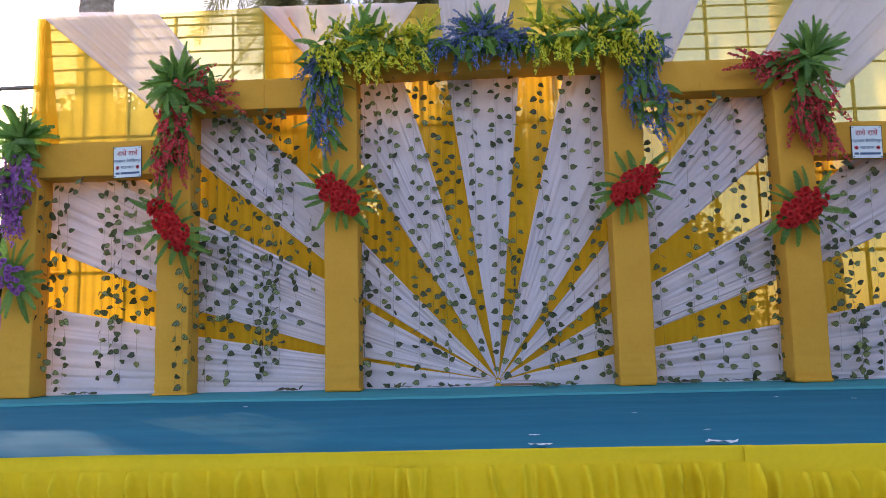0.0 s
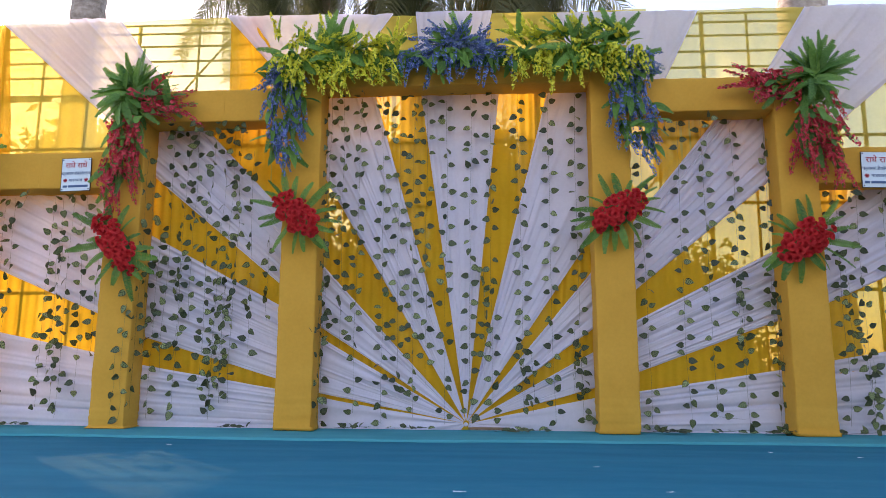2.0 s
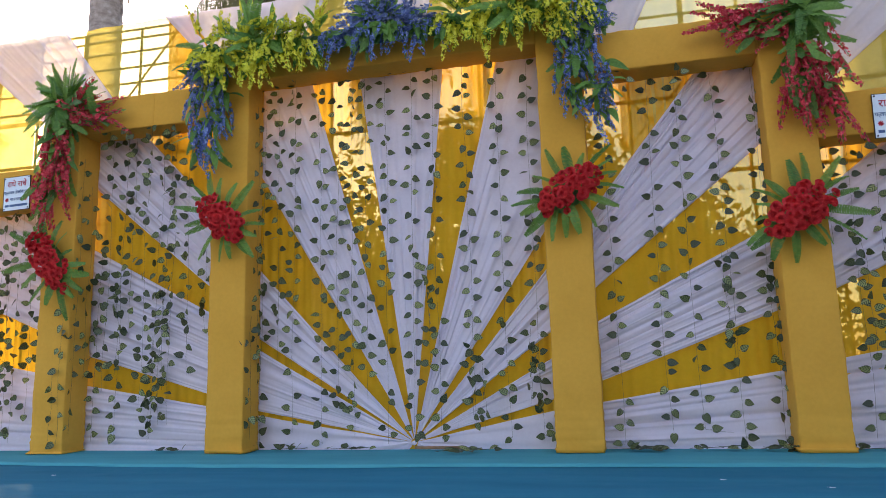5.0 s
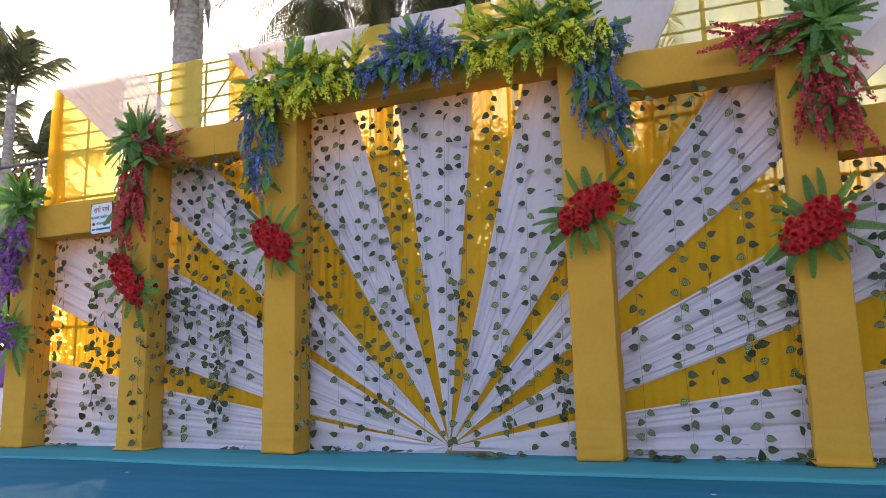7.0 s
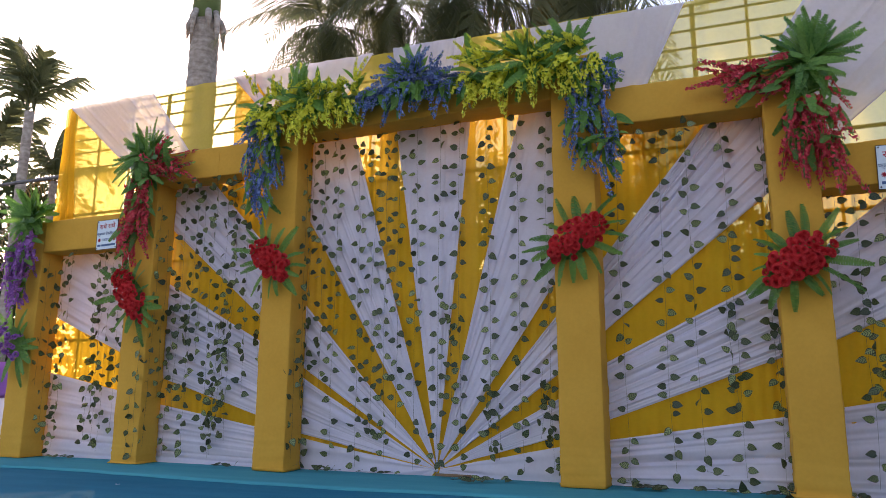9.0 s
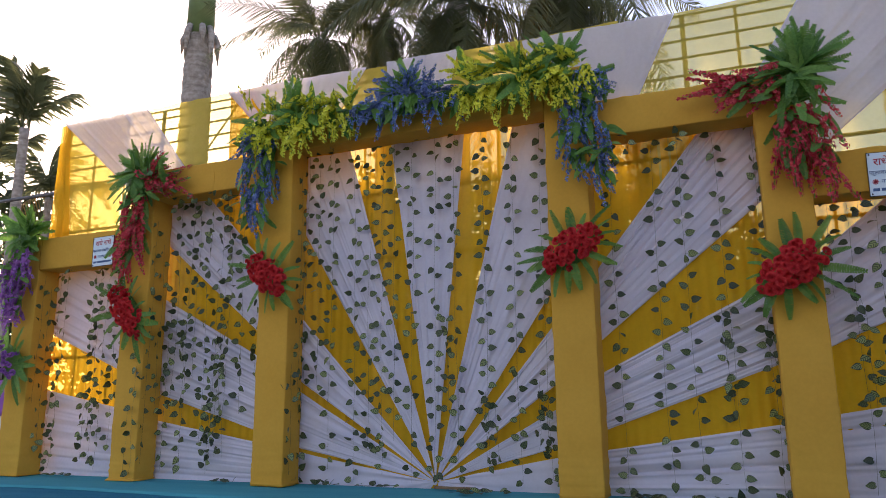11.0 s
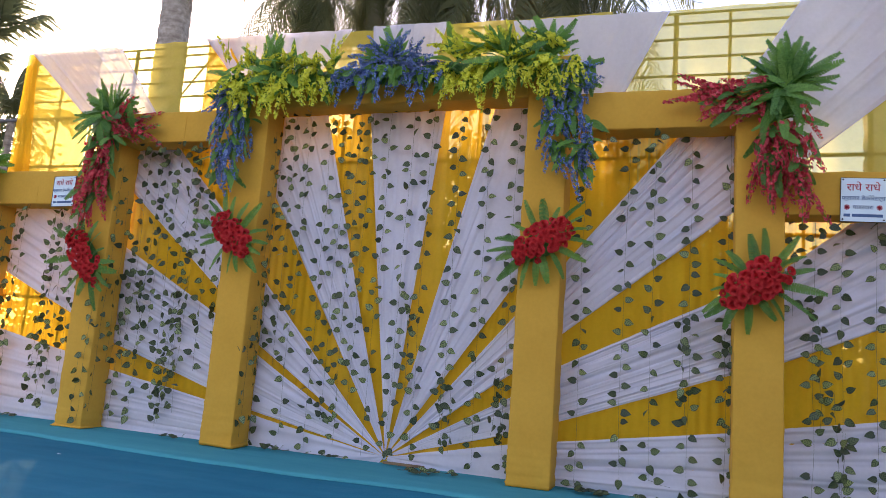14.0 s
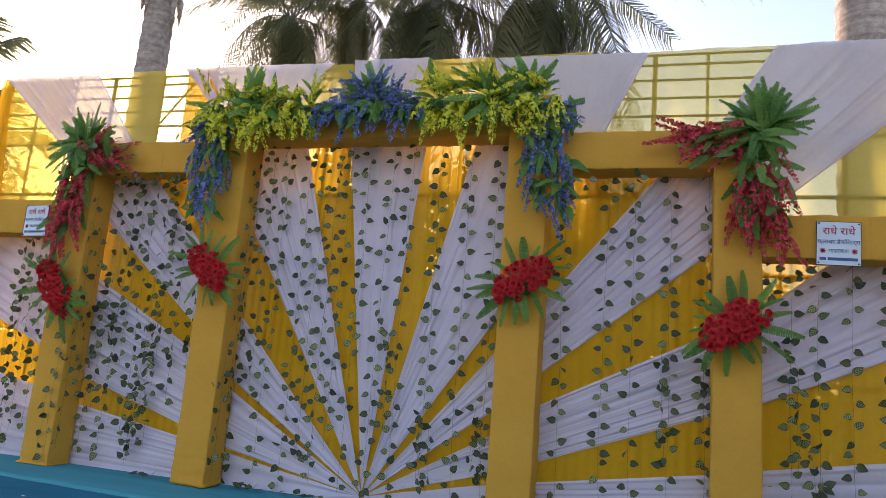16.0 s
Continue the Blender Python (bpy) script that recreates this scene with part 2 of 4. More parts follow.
def rod(bm, p, q, r, sides=6, r2=None):
    p, q = Vector(p), Vector(q)
    d = q - p
    out = bmesh.ops.create_cone(bm, cap_ends=True, segments=sides, radius1=r, radius2=r if r2 is None else r2, depth=d.length)
    m = Matrix.Translation((p + q) / 2) @ d.to_track_quat("Z", "Y").to_matrix().to_4x4()
    bmesh.ops.transform(bm, matrix=m, verts=out["verts"])


def clip(bm, x0, x1, z0, z1):
    for co, no in (((x0, 0, 0), (-1, 0, 0)), ((x1, 0, 0), (1, 0, 0)), ((0, 0, z0), (0, 0, -1)), ((0, 0, z1), (0, 0, 1))):
        bmesh.ops.bisect_plane(bm, geom=bm.verts[:] + bm.edges[:] + bm.faces[:], plane_co=co, plane_no=no, clear_outer=True)


def drape(a0, a1, b0, b1, y, folds, seed, depth=0.5, n=14, limits=None, most=0.013, fade=False):
    """A stretched cloth strip between the ends a0-a1 and b0-b1 (x, z), with uneven creases that run from end to end.
    fade: the creases start at a0-a1, where the cloth is gathered, and die out towards the other end."""
    bm = bmesh.new()
    cols = folds * 9
    rnd = random.Random(seed)
    creases = [(0.035, 0.016, 0.9, 3.0), (0.965, 0.016, 0.9, 3.0)]
    for k in range(int(folds * 1.9)):
        pos = min(0.985, max(0.015, (k + rnd.uniform(-0.6, 1.6)) / (folds * 1.9)))
        sharp = rnd.random() < 0.55
        width = rnd.uniform(0.10, 0.22) / folds if sharp else rnd.uniform(0.3, 0.7) / folds
        creases.append((pos, width, rnd.choice((1, 1, -1)) * rnd.uniform(0.35, 1.25), rnd.uniform(0.25, 1.5) if fade else rnd.uniform(0.6, 3.0)))
    grid = []
    for i in range(n + 1):
        u = i / n
        lo = Vector(a0).lerp(Vector(b0), u)
        hi = Vector(a1).lerp(Vector(b1), u)
        w = (hi - lo).length
        amp = min(most, depth * w / folds)
        live = []
        for k, (pos, width, a, end) in enumerate(creases):
            a *= max(0.12, min(1.0, (end - u) * 3)) * (1 + 0.5 * fold((u * 3, k * 2.7, seed)))
            live.append((pos + 0.35 / folds * fold((u * 1.4, k * 1.9, seed + 3)) * math.sin(math.pi * pos), width, a))
        row = []
        for j in range(cols + 1):
            v = j / cols
            p = lo.lerp(hi, v)
            h = 0.9 * fold((u * 2, v * folds * 0.4, seed * 1.3))
            for pos, width, a in live:
                r = (v - pos) / width
                if -3 < r < 3:
                    h += a * math.exp(-r * r * (1.0 if r < 0 else 2.2))
            row.append(bm.verts.new((p[0], y - amp * (0.6 + 0.5 * h), p[1] + 0.004 * fold((u * 5, v * 5, seed)))))
        grid.append(row)
    for i in range(n):
        for j in range(cols):
            bm.faces.new((grid[i][j], grid[i + 1][j], grid[i + 1][j + 1], grid[i][j + 1]))
    if limits:
        clip(bm, *limits)
    return bm


def line_z(line, x):
    (x0, z0), (x1, z1) = line
    return z0 + (z1 - z0) * (x - x0) / (x1 - x0)


def band(upper, lower, x0, x1, y, folds, seed, limits, **kw):
    return drape((x0, line_z(lower, x0)), (x0, line_z(upper, x0)), (x1, line_z(lower, x1)), (x1, line_z(upper, x1)), y, folds, seed, limits=limits, **kw)


# ---- ground and stage ----
STAGE = 0.65
GROUND = -0.2
BACK = 0.285
SKEW = 0.008


def ground():
    bm = bmesh.new()
    bmesh.ops.create_grid(bm, x_segments=60, y_segments=60, size=400)
    for v in bm.verts:
        far = max(abs(v.co.x), abs(v.co.y))
        v.co.z = GROUND + (0.03 * fold((v.co.x * 0.2, v.co.y * 0.2, 0)) if far < 60 else 0)
    thing("ground", "bare dusty earth ground around the stage", "ground", kind="structure", data=mesh_of("ground", bm, M_GROUND))


def unseen_wall():
    bm = bmesh.new()
    # Wall added out of view to keep sky light off the pillars' right-facing sides.
    box(bm, 7.6, 7.8, -14, 3.0, GROUND - 0.05, 4.6)
    bmesh.ops.bevel(bm, geom=bm.edges[:], offset=0.02, segments=1, affect="EDGES")
    thing("wall_east", "plain unseen wall added to shade the right sides of pillars", "wall", kind="structure", data=mesh_of("wall_east", bm, M_WALL, False))


def sheet(name, x0, x1, y0, y1, z, mat, seed, lift=0.006, edge=0.0, sx=0.12, thick=0.012, skew=0.0):
    """A carpet: a thin slab with slack waves and an uneven near edge."""
    bm = bmesh.new()
    nx, ny = int((x1 - x0) / sx), max(4, int((y1 - y0) / 0.1))
    grid = []
    for j in range(ny + 1):
        row = []
        for i in range(nx + 1):
            x = x0 + (x1 - x0) * i / nx
            y = y0 + (y1 - y0) * j / ny
            y += skew * x * (1 - j / ny)
            if edge:
                y += edge * (1 - j / ny) * (fold((x * 0.7, 0, 0), seed) + 0.3 * fold((x * 3, 0, 0), seed))
            h = lift * max(0, fold((x * 0.8, y * 3.2, 0), seed)) + lift * 0.5 * max(0, fold((x * 2.0, y * 5, 3), seed))
            row.append(bm.verts.new((x, y, z + h)))
        grid.append(row)
    for j in range(ny):
        for i in range(nx):
            bm.faces.new((grid[j][i], grid[j][i + 1], grid[j + 1][i + 1], grid[j + 1][i]))
    rim = [e for e in bm.edges if e.is_boundary]
    ext = bmesh.ops.extrude_edge_only(bm, edges=rim)
    for v in ext["geom"]:
        if isinstance(v, bmesh.types.BMVert):
            v.co.z = z - thick
    return mesh_of(name, bm, mat)


def stage():
    bm = bmesh.new()
    box(bm, -6.2, 6.2, -2.6, 1.1, GROUND + 0.02, STAGE - 0.03)
    bmesh.ops.bevel(bm, geom=bm.edges[:], offset=0.01, segments=1, affect="EDGES")
    thing("stage_platform", "low wooden stage platform under blue carpet", "stage", kind="structure", data=mesh_of("stage_platform", bm, M_WOOD, False))
    thing("stage_carpet", "blue felt carpet with paler patches over the stage front", "carpet", data=sheet("stage_carpet", -6.2, 6.2, -2.925, 0.9, STAGE - 0.008, M_BLUE, 3, 0.006, skew=SKEW))
    thing("back_carpet", "teal felt carpet strip along the foot of the backdrop", "carpet", data=sheet("back_carpet", -6.1, 6.1, -0.56, 0.85, STAGE + 0.006, M_TEAL, 5, 0.004, edge=0.12))


def skirt_cloth(x0, x1, y, top, seed, parent, bandh=0.078):
    bm = bmesh.new()
    n = int((x1 - x0) / 0.03)
    rows = []
    for j in range(2):
        row = []
        for i in range(n + 1):
            x = x0 + (x1 - x0) * i / n
            drop = 0.010 * fold((x * 0.9, 0, 0), seed) if j == 0 else 0.008 * fold((x * 2, 2, 0), seed)
            row.append(bm.verts.new((x, y + SKEW * x - 0.004 * fold((x * 3, j, 0), seed), top - bandh * j * 0.98 + drop)))
        rows.append(row)
    for i in range(n):
        bm.faces.new((rows[0][i], rows[0][i + 1], rows[1][i + 1], rows[1][i]))
    lip = [bm.verts.new((v.co.x, v.co.y + 0.022 + 0.022 * fold((v.co.x * 0.55, 1, 0), seed) + 0.005 * fold((v.co.x * 2.5, 1, 0), seed), STAGE + 0.004)) for v in rows[0]]
    for i in range(n):
        bm.faces.new((lip[i], lip[i + 1], rows[0][i + 1], rows[0][i]))
    part("band", bm, M_SKIRT, parent, "plain flat top band")
    bm = bmesh.new()
    m = int((x1 - x0) / 0.008)
    rnd = random.Random(seed)
    pleats = []
    x = x0
    while x < x1:
        x += rnd.uniform(0.045, 0.14)
        pleats.append((x, rnd.uniform(0.009, 0.020), rnd.uniform(0.5, 1.5), rnd.uniform(-0.05, 0.25) + 0.35 * fold((x * 0.7, 0, 0), seed), rnd.uniform(0.6, 3.0)))
    hang = top - bandh - GROUND - 0.04
    grid = []
    for j in range(15):
        u = (j / 14) ** 2
        fall = u * hang
        grow = 0.3 + 0.7 * min(1.0, fall / 0.05)
        live = [(p + slope * min(fall, 0.35) + 0.02 * fold((p * 3, fall * 4, 0), seed), w * (1 + 1.6 * min(1.0, fall / 0.25)), a * grow * max(0.25, 1 - fall / reach)) for p, w, a, slope, reach in pleats]
        row = []
        k = 0
        for i in range(m + 1):
            x = x0 + (x1 - x0) * i / m
            while k < len(live) and pleats[k][0] < x - 0.3:
                k += 1
            h = 0.5 * fold((x * 4, fall * 2, 0), seed)
            for p, w, a in live[k:k + 14]:
                r = (x - p) / w
                if -3 < r < 3:
                    h += a * math.exp(-r * r * (2.5 if r < 0 else 0.7))
            row.append(bm.verts.new((x, y + SKEW * x - 0.020 - 0.062 * h, top - bandh + 0.022 + 0.008 * fold((x * 2.1, 0, 0), seed) * (1 - u) - fall)))
        grid.append(row)
    for j in range(14):
        for i in range(m):
            bm.faces.new((grid[j][i], grid[j][i + 1], grid[j + 1][i + 1], grid[j + 1][i]))
    part("gathered_cloth", bm, M_SKIRT, parent, "gathered hanging folds")


def skirts():
    a = thing("stage_skirt", "lemon yellow gathered satin skirt along the stage edge", "stage skirt", "stage skirts")
    skirt_cloth(-6.2, 1.02, -2.95, STAGE + 0.004, 4, a)
    b = thing("stage_skirt", "lemon yellow satin skirt overlapping the next length", "stage skirt", "stage skirts")
    skirt_cloth(0.98, 6.2, -2.965, STAGE + 0.002, 6, b, 0.115)


# ---- frame of pillars and beams ----
DEPTH = 0.235
PILLARS = [(-4.17, -3.89, 2.86), (-2.81, -2.53, 3.372), (-1.36, -1.075, 3.66), (1.065, 1.36, 3.66), (2.46, 2.748, 3.378), (3.86, 4.14, 2.80)]
BEAMS = [(-3.89, -2.81, 2.555, 2.857), (-2.53, -1.36, 3.10, 3.368), (-1.075, 1.065, 3.365, 3.655), (1.36, 2.46, 3.105, 3.374), (2.748, 3.86, 2.515, 2.79)]


def frame_work():
    for i, (x0, x1, top) in enumerate(PILLARS):
        me = sleeve((x0, 0, STAGE + 0.012), (x1, DEPTH, top), 2, M_WRAP, "cloth_wrap", 3.1 * i + 1)
        t = thing("arch_pillar", "square pillar wrapped in mustard yellow cloth on the stage", "pillar", "backdrop pillars")
        child("cloth_wrap", me, t)
        ring = sleeve((x0 - 0.001, -0.001, STAGE + 0.012), (x1 + 0.001, DEPTH, STAGE + 0.035), 2, M_WRAP, "hem", 5.7 * i, 0.016, step=0.008)
        child("hem", ring, t, None, "crumpled hem of the wrap on the carpet")
    for i, (x0, x1, z0, z1) in enumerate(BEAMS):
        me = sleeve((x0 - 0.004, 0.003, z0), (x1 + 0.004, DEPTH - 0.004, z1), 0, M_WRAP, "cloth_wrap", 2.3 * i + 30, 0.006)
        t = thing("arch_beam", "mustard cloth wrapped beam joining two pillars", "beam", "backdrop beams")
        child("cloth_wrap", me, t)
        bm = bmesh.new()
        xm = x0 + (x1 - x0) * (0.45 + 0.1 * (i % 3))
        box(bm, xm, xm + 0.006, 0.0005, 0.004, z0 + 0.01, z1 - 0.01)
        part("seam", bm, M_WRAP, t, "thin sewn seam", False)


# ---- backdrop cloths ----
V = (0.08, 0.705)


def yellow_sheet(x0, x1, z0, z1, y, mat, folds, seed, amp=0.011):
    bm = bmesh.new()
    nx, nz = int((x1 - x0) / 0.011), max(4, int((z1 - z0) / 0.12))
    g = []
    for j in range(nz + 1):
        row = []
        for i in range(nx + 1):
            x = x0 + (x1 - x0) * i / nx
            z = z0 + (z1 - z0) * j / nz
            h = math.sin((x - x0) / (x1 - x0) * math.tau * folds + 2.2 * fold((x * 2, z * 0.8, 0), seed)) * (0.5 + 0.7 * fold((x * 1.3, z * 0.5, 4), seed))
            zz = z + (0.014 * fold((x * 2.2, 5, 0), seed) if j == nz else 0)
            row.append(bm.verts.new((x, y + amp * h, zz)))
        g.append(row)
    for j in range(nz):
        for i in range(nx):
            bm.faces.new((g[j][i], g[j][i + 1], g[j + 1][i + 1], g[j + 1][i]))
    return bm


def fan(end0, end1, folds, seed, parent, reach=1.12):
    """A strip of the fan in the middle arch, gathered at the foot."""
    e0 = [V[i] + (end0[i] - V[i]) * reach for i in (0, 1)]
    e1 = [V[i] + (end1[i] - V[i]) * reach for i in (0, 1)]
    d0 = Vector(e0) - Vector(V)
    d1 = Vector(e1) - Vector(V)
    s0 = Vector(V) + d0.normalized() * 0.025
    s1 = Vector(V) + d1.normalized() * 0.025
    part("white_drape", drape(s0, s1, e0, e1, BACK - 0.006 - 0.002 * (seed % 3), folds, seed, 0.62, 18, (-1.22, 1.22, STAGE + 0.005, 3.56), most=0.022, fade=True), M_WHITE, parent)


def backdrops():
    specs = [(-4.08, -2.66, 2.74), (-2.68, -1.2, 3.30), (-1.22, 1.22, 3.58), (1.2, 2.62, 3.30), (2.6, 4.05, 2.72)]
    names = ["outer", "side", "middle", "side", "outer"]
    labels = {"outer": "mustard cloth panel with white pleated bands in the low outer bay", "side": "mustard cloth panel with slanting white pleated bands beside the arch",
              "middle": "mustard cloth panel with white pleats fanning like sun rays"}
    bays = []
    for i, (x0, x1, top) in enumerate(specs):
        t = thing("backdrop_panel", labels[names[i]], "backdrop", "backdrop panels")
        part("yellow_cloth", yellow_sheet(x0, x1, STAGE + 0.004, top, BACK + 0.016, M_YELLOW, (17, 19, 34, 19, 17)[i], 11 + i), M_YELLOW, t)
        bays.append(t)
    c = bays[2]
    fan((-1.045, -0.6), (-1.057, 0.890), 7, 1, c)
    fan((-1.059, 0.925), (-1.078, 1.36), 8, 2, c)
    fan((-1.081, 1.445), (-1.083, 1.946), 8, 3, c)
    fan((-1.10, 2.697), (-0.69, 3.41), 9, 4, c, 1.4)
    fan((-0.295, 3.39), (0.35, 3.37), 9, 5, c)
    fan((0.75, 3.385), (1.0, 2.05), 11, 6, c, 1.35)
    fan((1.02, 1.823), (1.01, 1.394), 8, 7, c)
    fan((1.004, 1.221), (0.996, 0.962), 7, 8, c)
    fan((0.994, 0.893), (0.987, -0.5), 7, 9, c)
    bm = bmesh.new()
    bmesh.ops.create_uvsphere(bm, u_segments=10, v_segments=6, radius=0.021)
    for v in bm.verts:
        v.co = Vector((V[0] + v.co.x * 0.9, BACK - 0.022 + v.co.y * 0.5, V[1] - 0.005 + v.co.z * 0.8 + 0.008 * fold(v.co * 40)))
    part("knot", bm, M_WHITE, c, "gathered white knot")

    def bands(t, x0, x1, top, rows, seed):
        for k, (up, low, folds) in enumerate(rows):
            part("white_drape", band(up, low, x0 - 0.25, x1 + 0.25, BACK - 0.004, folds, seed + k, (x0, x1, STAGE + 0.006, top), depth=0.5, most=0.024), M_WHITE, t)

    flat = ((-5, STAGE - 0.01), (5, STAGE - 0.01))
    bands(bays[0], -4.05, -2.67, 2.70, [(((-3.17, 2.63), (-2.87, 2.46)), ((-3.945, 1.966), (-2.943, 1.555)), 13), (((-3.926, 1.43), (-2.937, 1.239)), flat, 8)], 21)
    bands(bays[1], -2.67, -1.21, 3.26, [(((-2.077, 3.073), (-1.595, 2.572)), ((-2.492, 2.658), (-1.412, 1.779)), 13), (((-2.487, 2.177), (-1.414, 1.614)), ((-2.503, 1.353), (-1.418, 1.036)), 13),
                                        (((-2.501, 1.134), (-1.418, 0.957)), flat, 7)], 31)
    bands(bays[3], 1.21, 2.61, 3.26, [(((2.083, 3.108), (1.373, 2.235)), ((2.458, 2.581), (1.355, 1.697)), 13), (((2.438, 2.021), (1.397, 1.496)), ((2.461, 1.494), (1.379, 1.095)), 13),
                                      (((2.454, 1.124), (1.354, 0.953)), flat, 7)], 41)
    bands(bays[4], 2.62, 4.03, 2.68, [(((3.162, 2.511), (2.92, 2.32)), ((2.764, 1.593), (3.483, 1.917)), 13), (((2.757, 1.183), (3.466, 1.305)), flat, 8)], 51)


def top_cloths():
    net = thing("sheer_net", "sheer yellow net stretched above the beams", "net curtain")
    part("net_cloth", yellow_sheet(-4.13, -1.2, 2.66, 4.165, BACK + 0.022, M_NET, 11, 61, 0.012), M_NET, net)
    part("net_cloth", yellow_sheet(-1.2, 1.6, 3.45, 4.125, BACK + 0.024, M_NET, 7, 62, 0.012), M_NET, net)
    part("net_cloth", yellow_sheet(1.6, 4.3, 2.62, 4.10, BACK + 0.022, M_NET, 9, 63, 0.012), M_NET, net)
    part("net_cloth", yellow_sheet(-4.12, -3.28, 2.66, 4.12, BACK + 0.04, M_NET, 6, 64, 0.014), M_NET, net, "second layer of net, doubled at the end")
    part("folded_edge", drape((-4.16, 2.70), (-3.86, 2.70), (-4.14, 4.15), (-4.02, 4.15), BACK + 0.012, 3, 66, 0.2, 12, most=0.02), M_YELLOW, net, "doubled mustard edge fold")
    part("folded_edge", drape((-1.95, 3.3), (-1.45, 3.3), (-1.98, 4.14), (-1.70, 4.14), BACK + 0.012, 4, 67, 0.2, 12, most=0.02), M_YELLOW, net, "doubled mustard edge fold")
    y = BACK + 0.002
    sash = [
        ((-4.11, 4.19), (-3.0, 4.175), (-2.80, 3.06), (-2.30, 3.26), "white chiffon sash slanting down the net"),
        ((-2.01, 4.16), (-0.55, 4.14), (-1.42, 3.5), (-1.0, 3.5), "white chiffon swag beside the flower garland"),
        ((-0.35, 4.15), (0.30, 4.14), (-0.30, 3.62), (0.18, 3.62), "white chiffon swag behind the flower garland"),
        ((0.85, 4.10), (2.01, 4.085), (1.05, 3.36), (1.655, 3.36), "white chiffon swag beside the flower garland"),
        ((2.88, 4.09), (4.28, 4.10), (2.28, 3.12), (2.62, 2.72), "white chiffon sash slanting down the net"),
    ]
    for i, (a0, a1, b0, b1, label) in enumerate(sash):
        bm = drape(a0, a1, b0, b1, y, 9, 71 + i, 0.16, 12, most=0.018)
        t = thing("white_sash", label, "sash", "top sashes")
        part("cloth", bm, M_SHEER, t)
        for p, q in ((a0, b0), (a1, b1)):
            bm = bmesh.new()
            rod(bm, (p[0], y - 0.004, p[1]), (q[0], y - 0.004, q[1]), 0.0035, 6)
            part("hem", bm, M_WHITE, t, "narrow rolled hem")


def rods():
    t = thing("rod_frame", "thin iron rod framework behind the backdrop cloth", "frame")
    y = 0.345
    xs = [-4.1, -3.72, -3.3, -2.85, -2.3, -1.75, -1.2, -0.6, 0.0, 0.6, 1.2, 1.66, 2.05, 2.42, 2.9, 3.3, 3.7, 4.1]
    for i, x in enumerate(xs):
        bm = bmesh.new()
        rod(bm, (x, y + 0.02, STAGE + 0.002), (x + 0.01, y + 0.02, 4.14 if x < 0 else 4.09), 0.011 if i % 3 else 0.018)
        part("rod", bm, M_IRON, t)
    for z in (1.05, 1.75, 2.45, 3.0, 3.45, 3.62, 3.76, 3.90, 4.02, 4.10):
        bm = bmesh.new()
        rod(bm, (-4.12, y, z + (0.04 if z > 3 else 0)), (4.2, y, z - (0.03 if z > 3 else 0)), 0.010 if z > 3.1 else 0.014)
        part("rod", bm, M_IRON, t)
    for p, q in (((1.4, y, 2.4), (2.3, y, 3.4)), ((2.3, y, 2.3), (1.5, y, 3.2)), ((-2.4, y, 3.5), (-1.9, y, 4.1))):
        bm = bmesh.new()
        rod(bm, p, q, 0.009)
        part("rod", bm, M_IRON, t)


# ---- ivy ----


def ivy_leaf(seed):
    """A heart-shaped leaf with a dark rim, cupped along its midrib."""
    rnd = random.Random(seed)
    L, W = 0.062, 0.0255
    prof = [(0.0, 0.42, -0.006), (0.10, 0.82, -0.003), (0.28, 1.0, 0), (0.52, 0.86, 0), (0.76, 0.48, 0), (0.90, 0.20, 0), (1.0, 0.0, 0)]
    verts, faces, rim = [], [], []
    bend = rnd.uniform(0.05, 0.25)
    for f, w, back in prof:
        y = f * L
        z = -bend * L * f * f
        for x in (-1, -0.8, 0, 0.8, 1):
            verts.append((x * W * w, y + back * abs(x), z + 0.16 * W * w * abs(x)))
    for i in range(len(prof) - 1):
        for j in range(4):
            a = 5 * i + j
            faces.append((a, a + 1, a + 6, a + 5))
            rim.append(1 if j in (0, 3) else 0)
    me = raw_mesh("leaf", verts, faces, M_IVY)
    me.materials.append(M_IVY_RIM)
    me.polygons.foreach_set("material_index", rim)
    return me


IVY = [ivy_leaf(i) for i in range(4)]


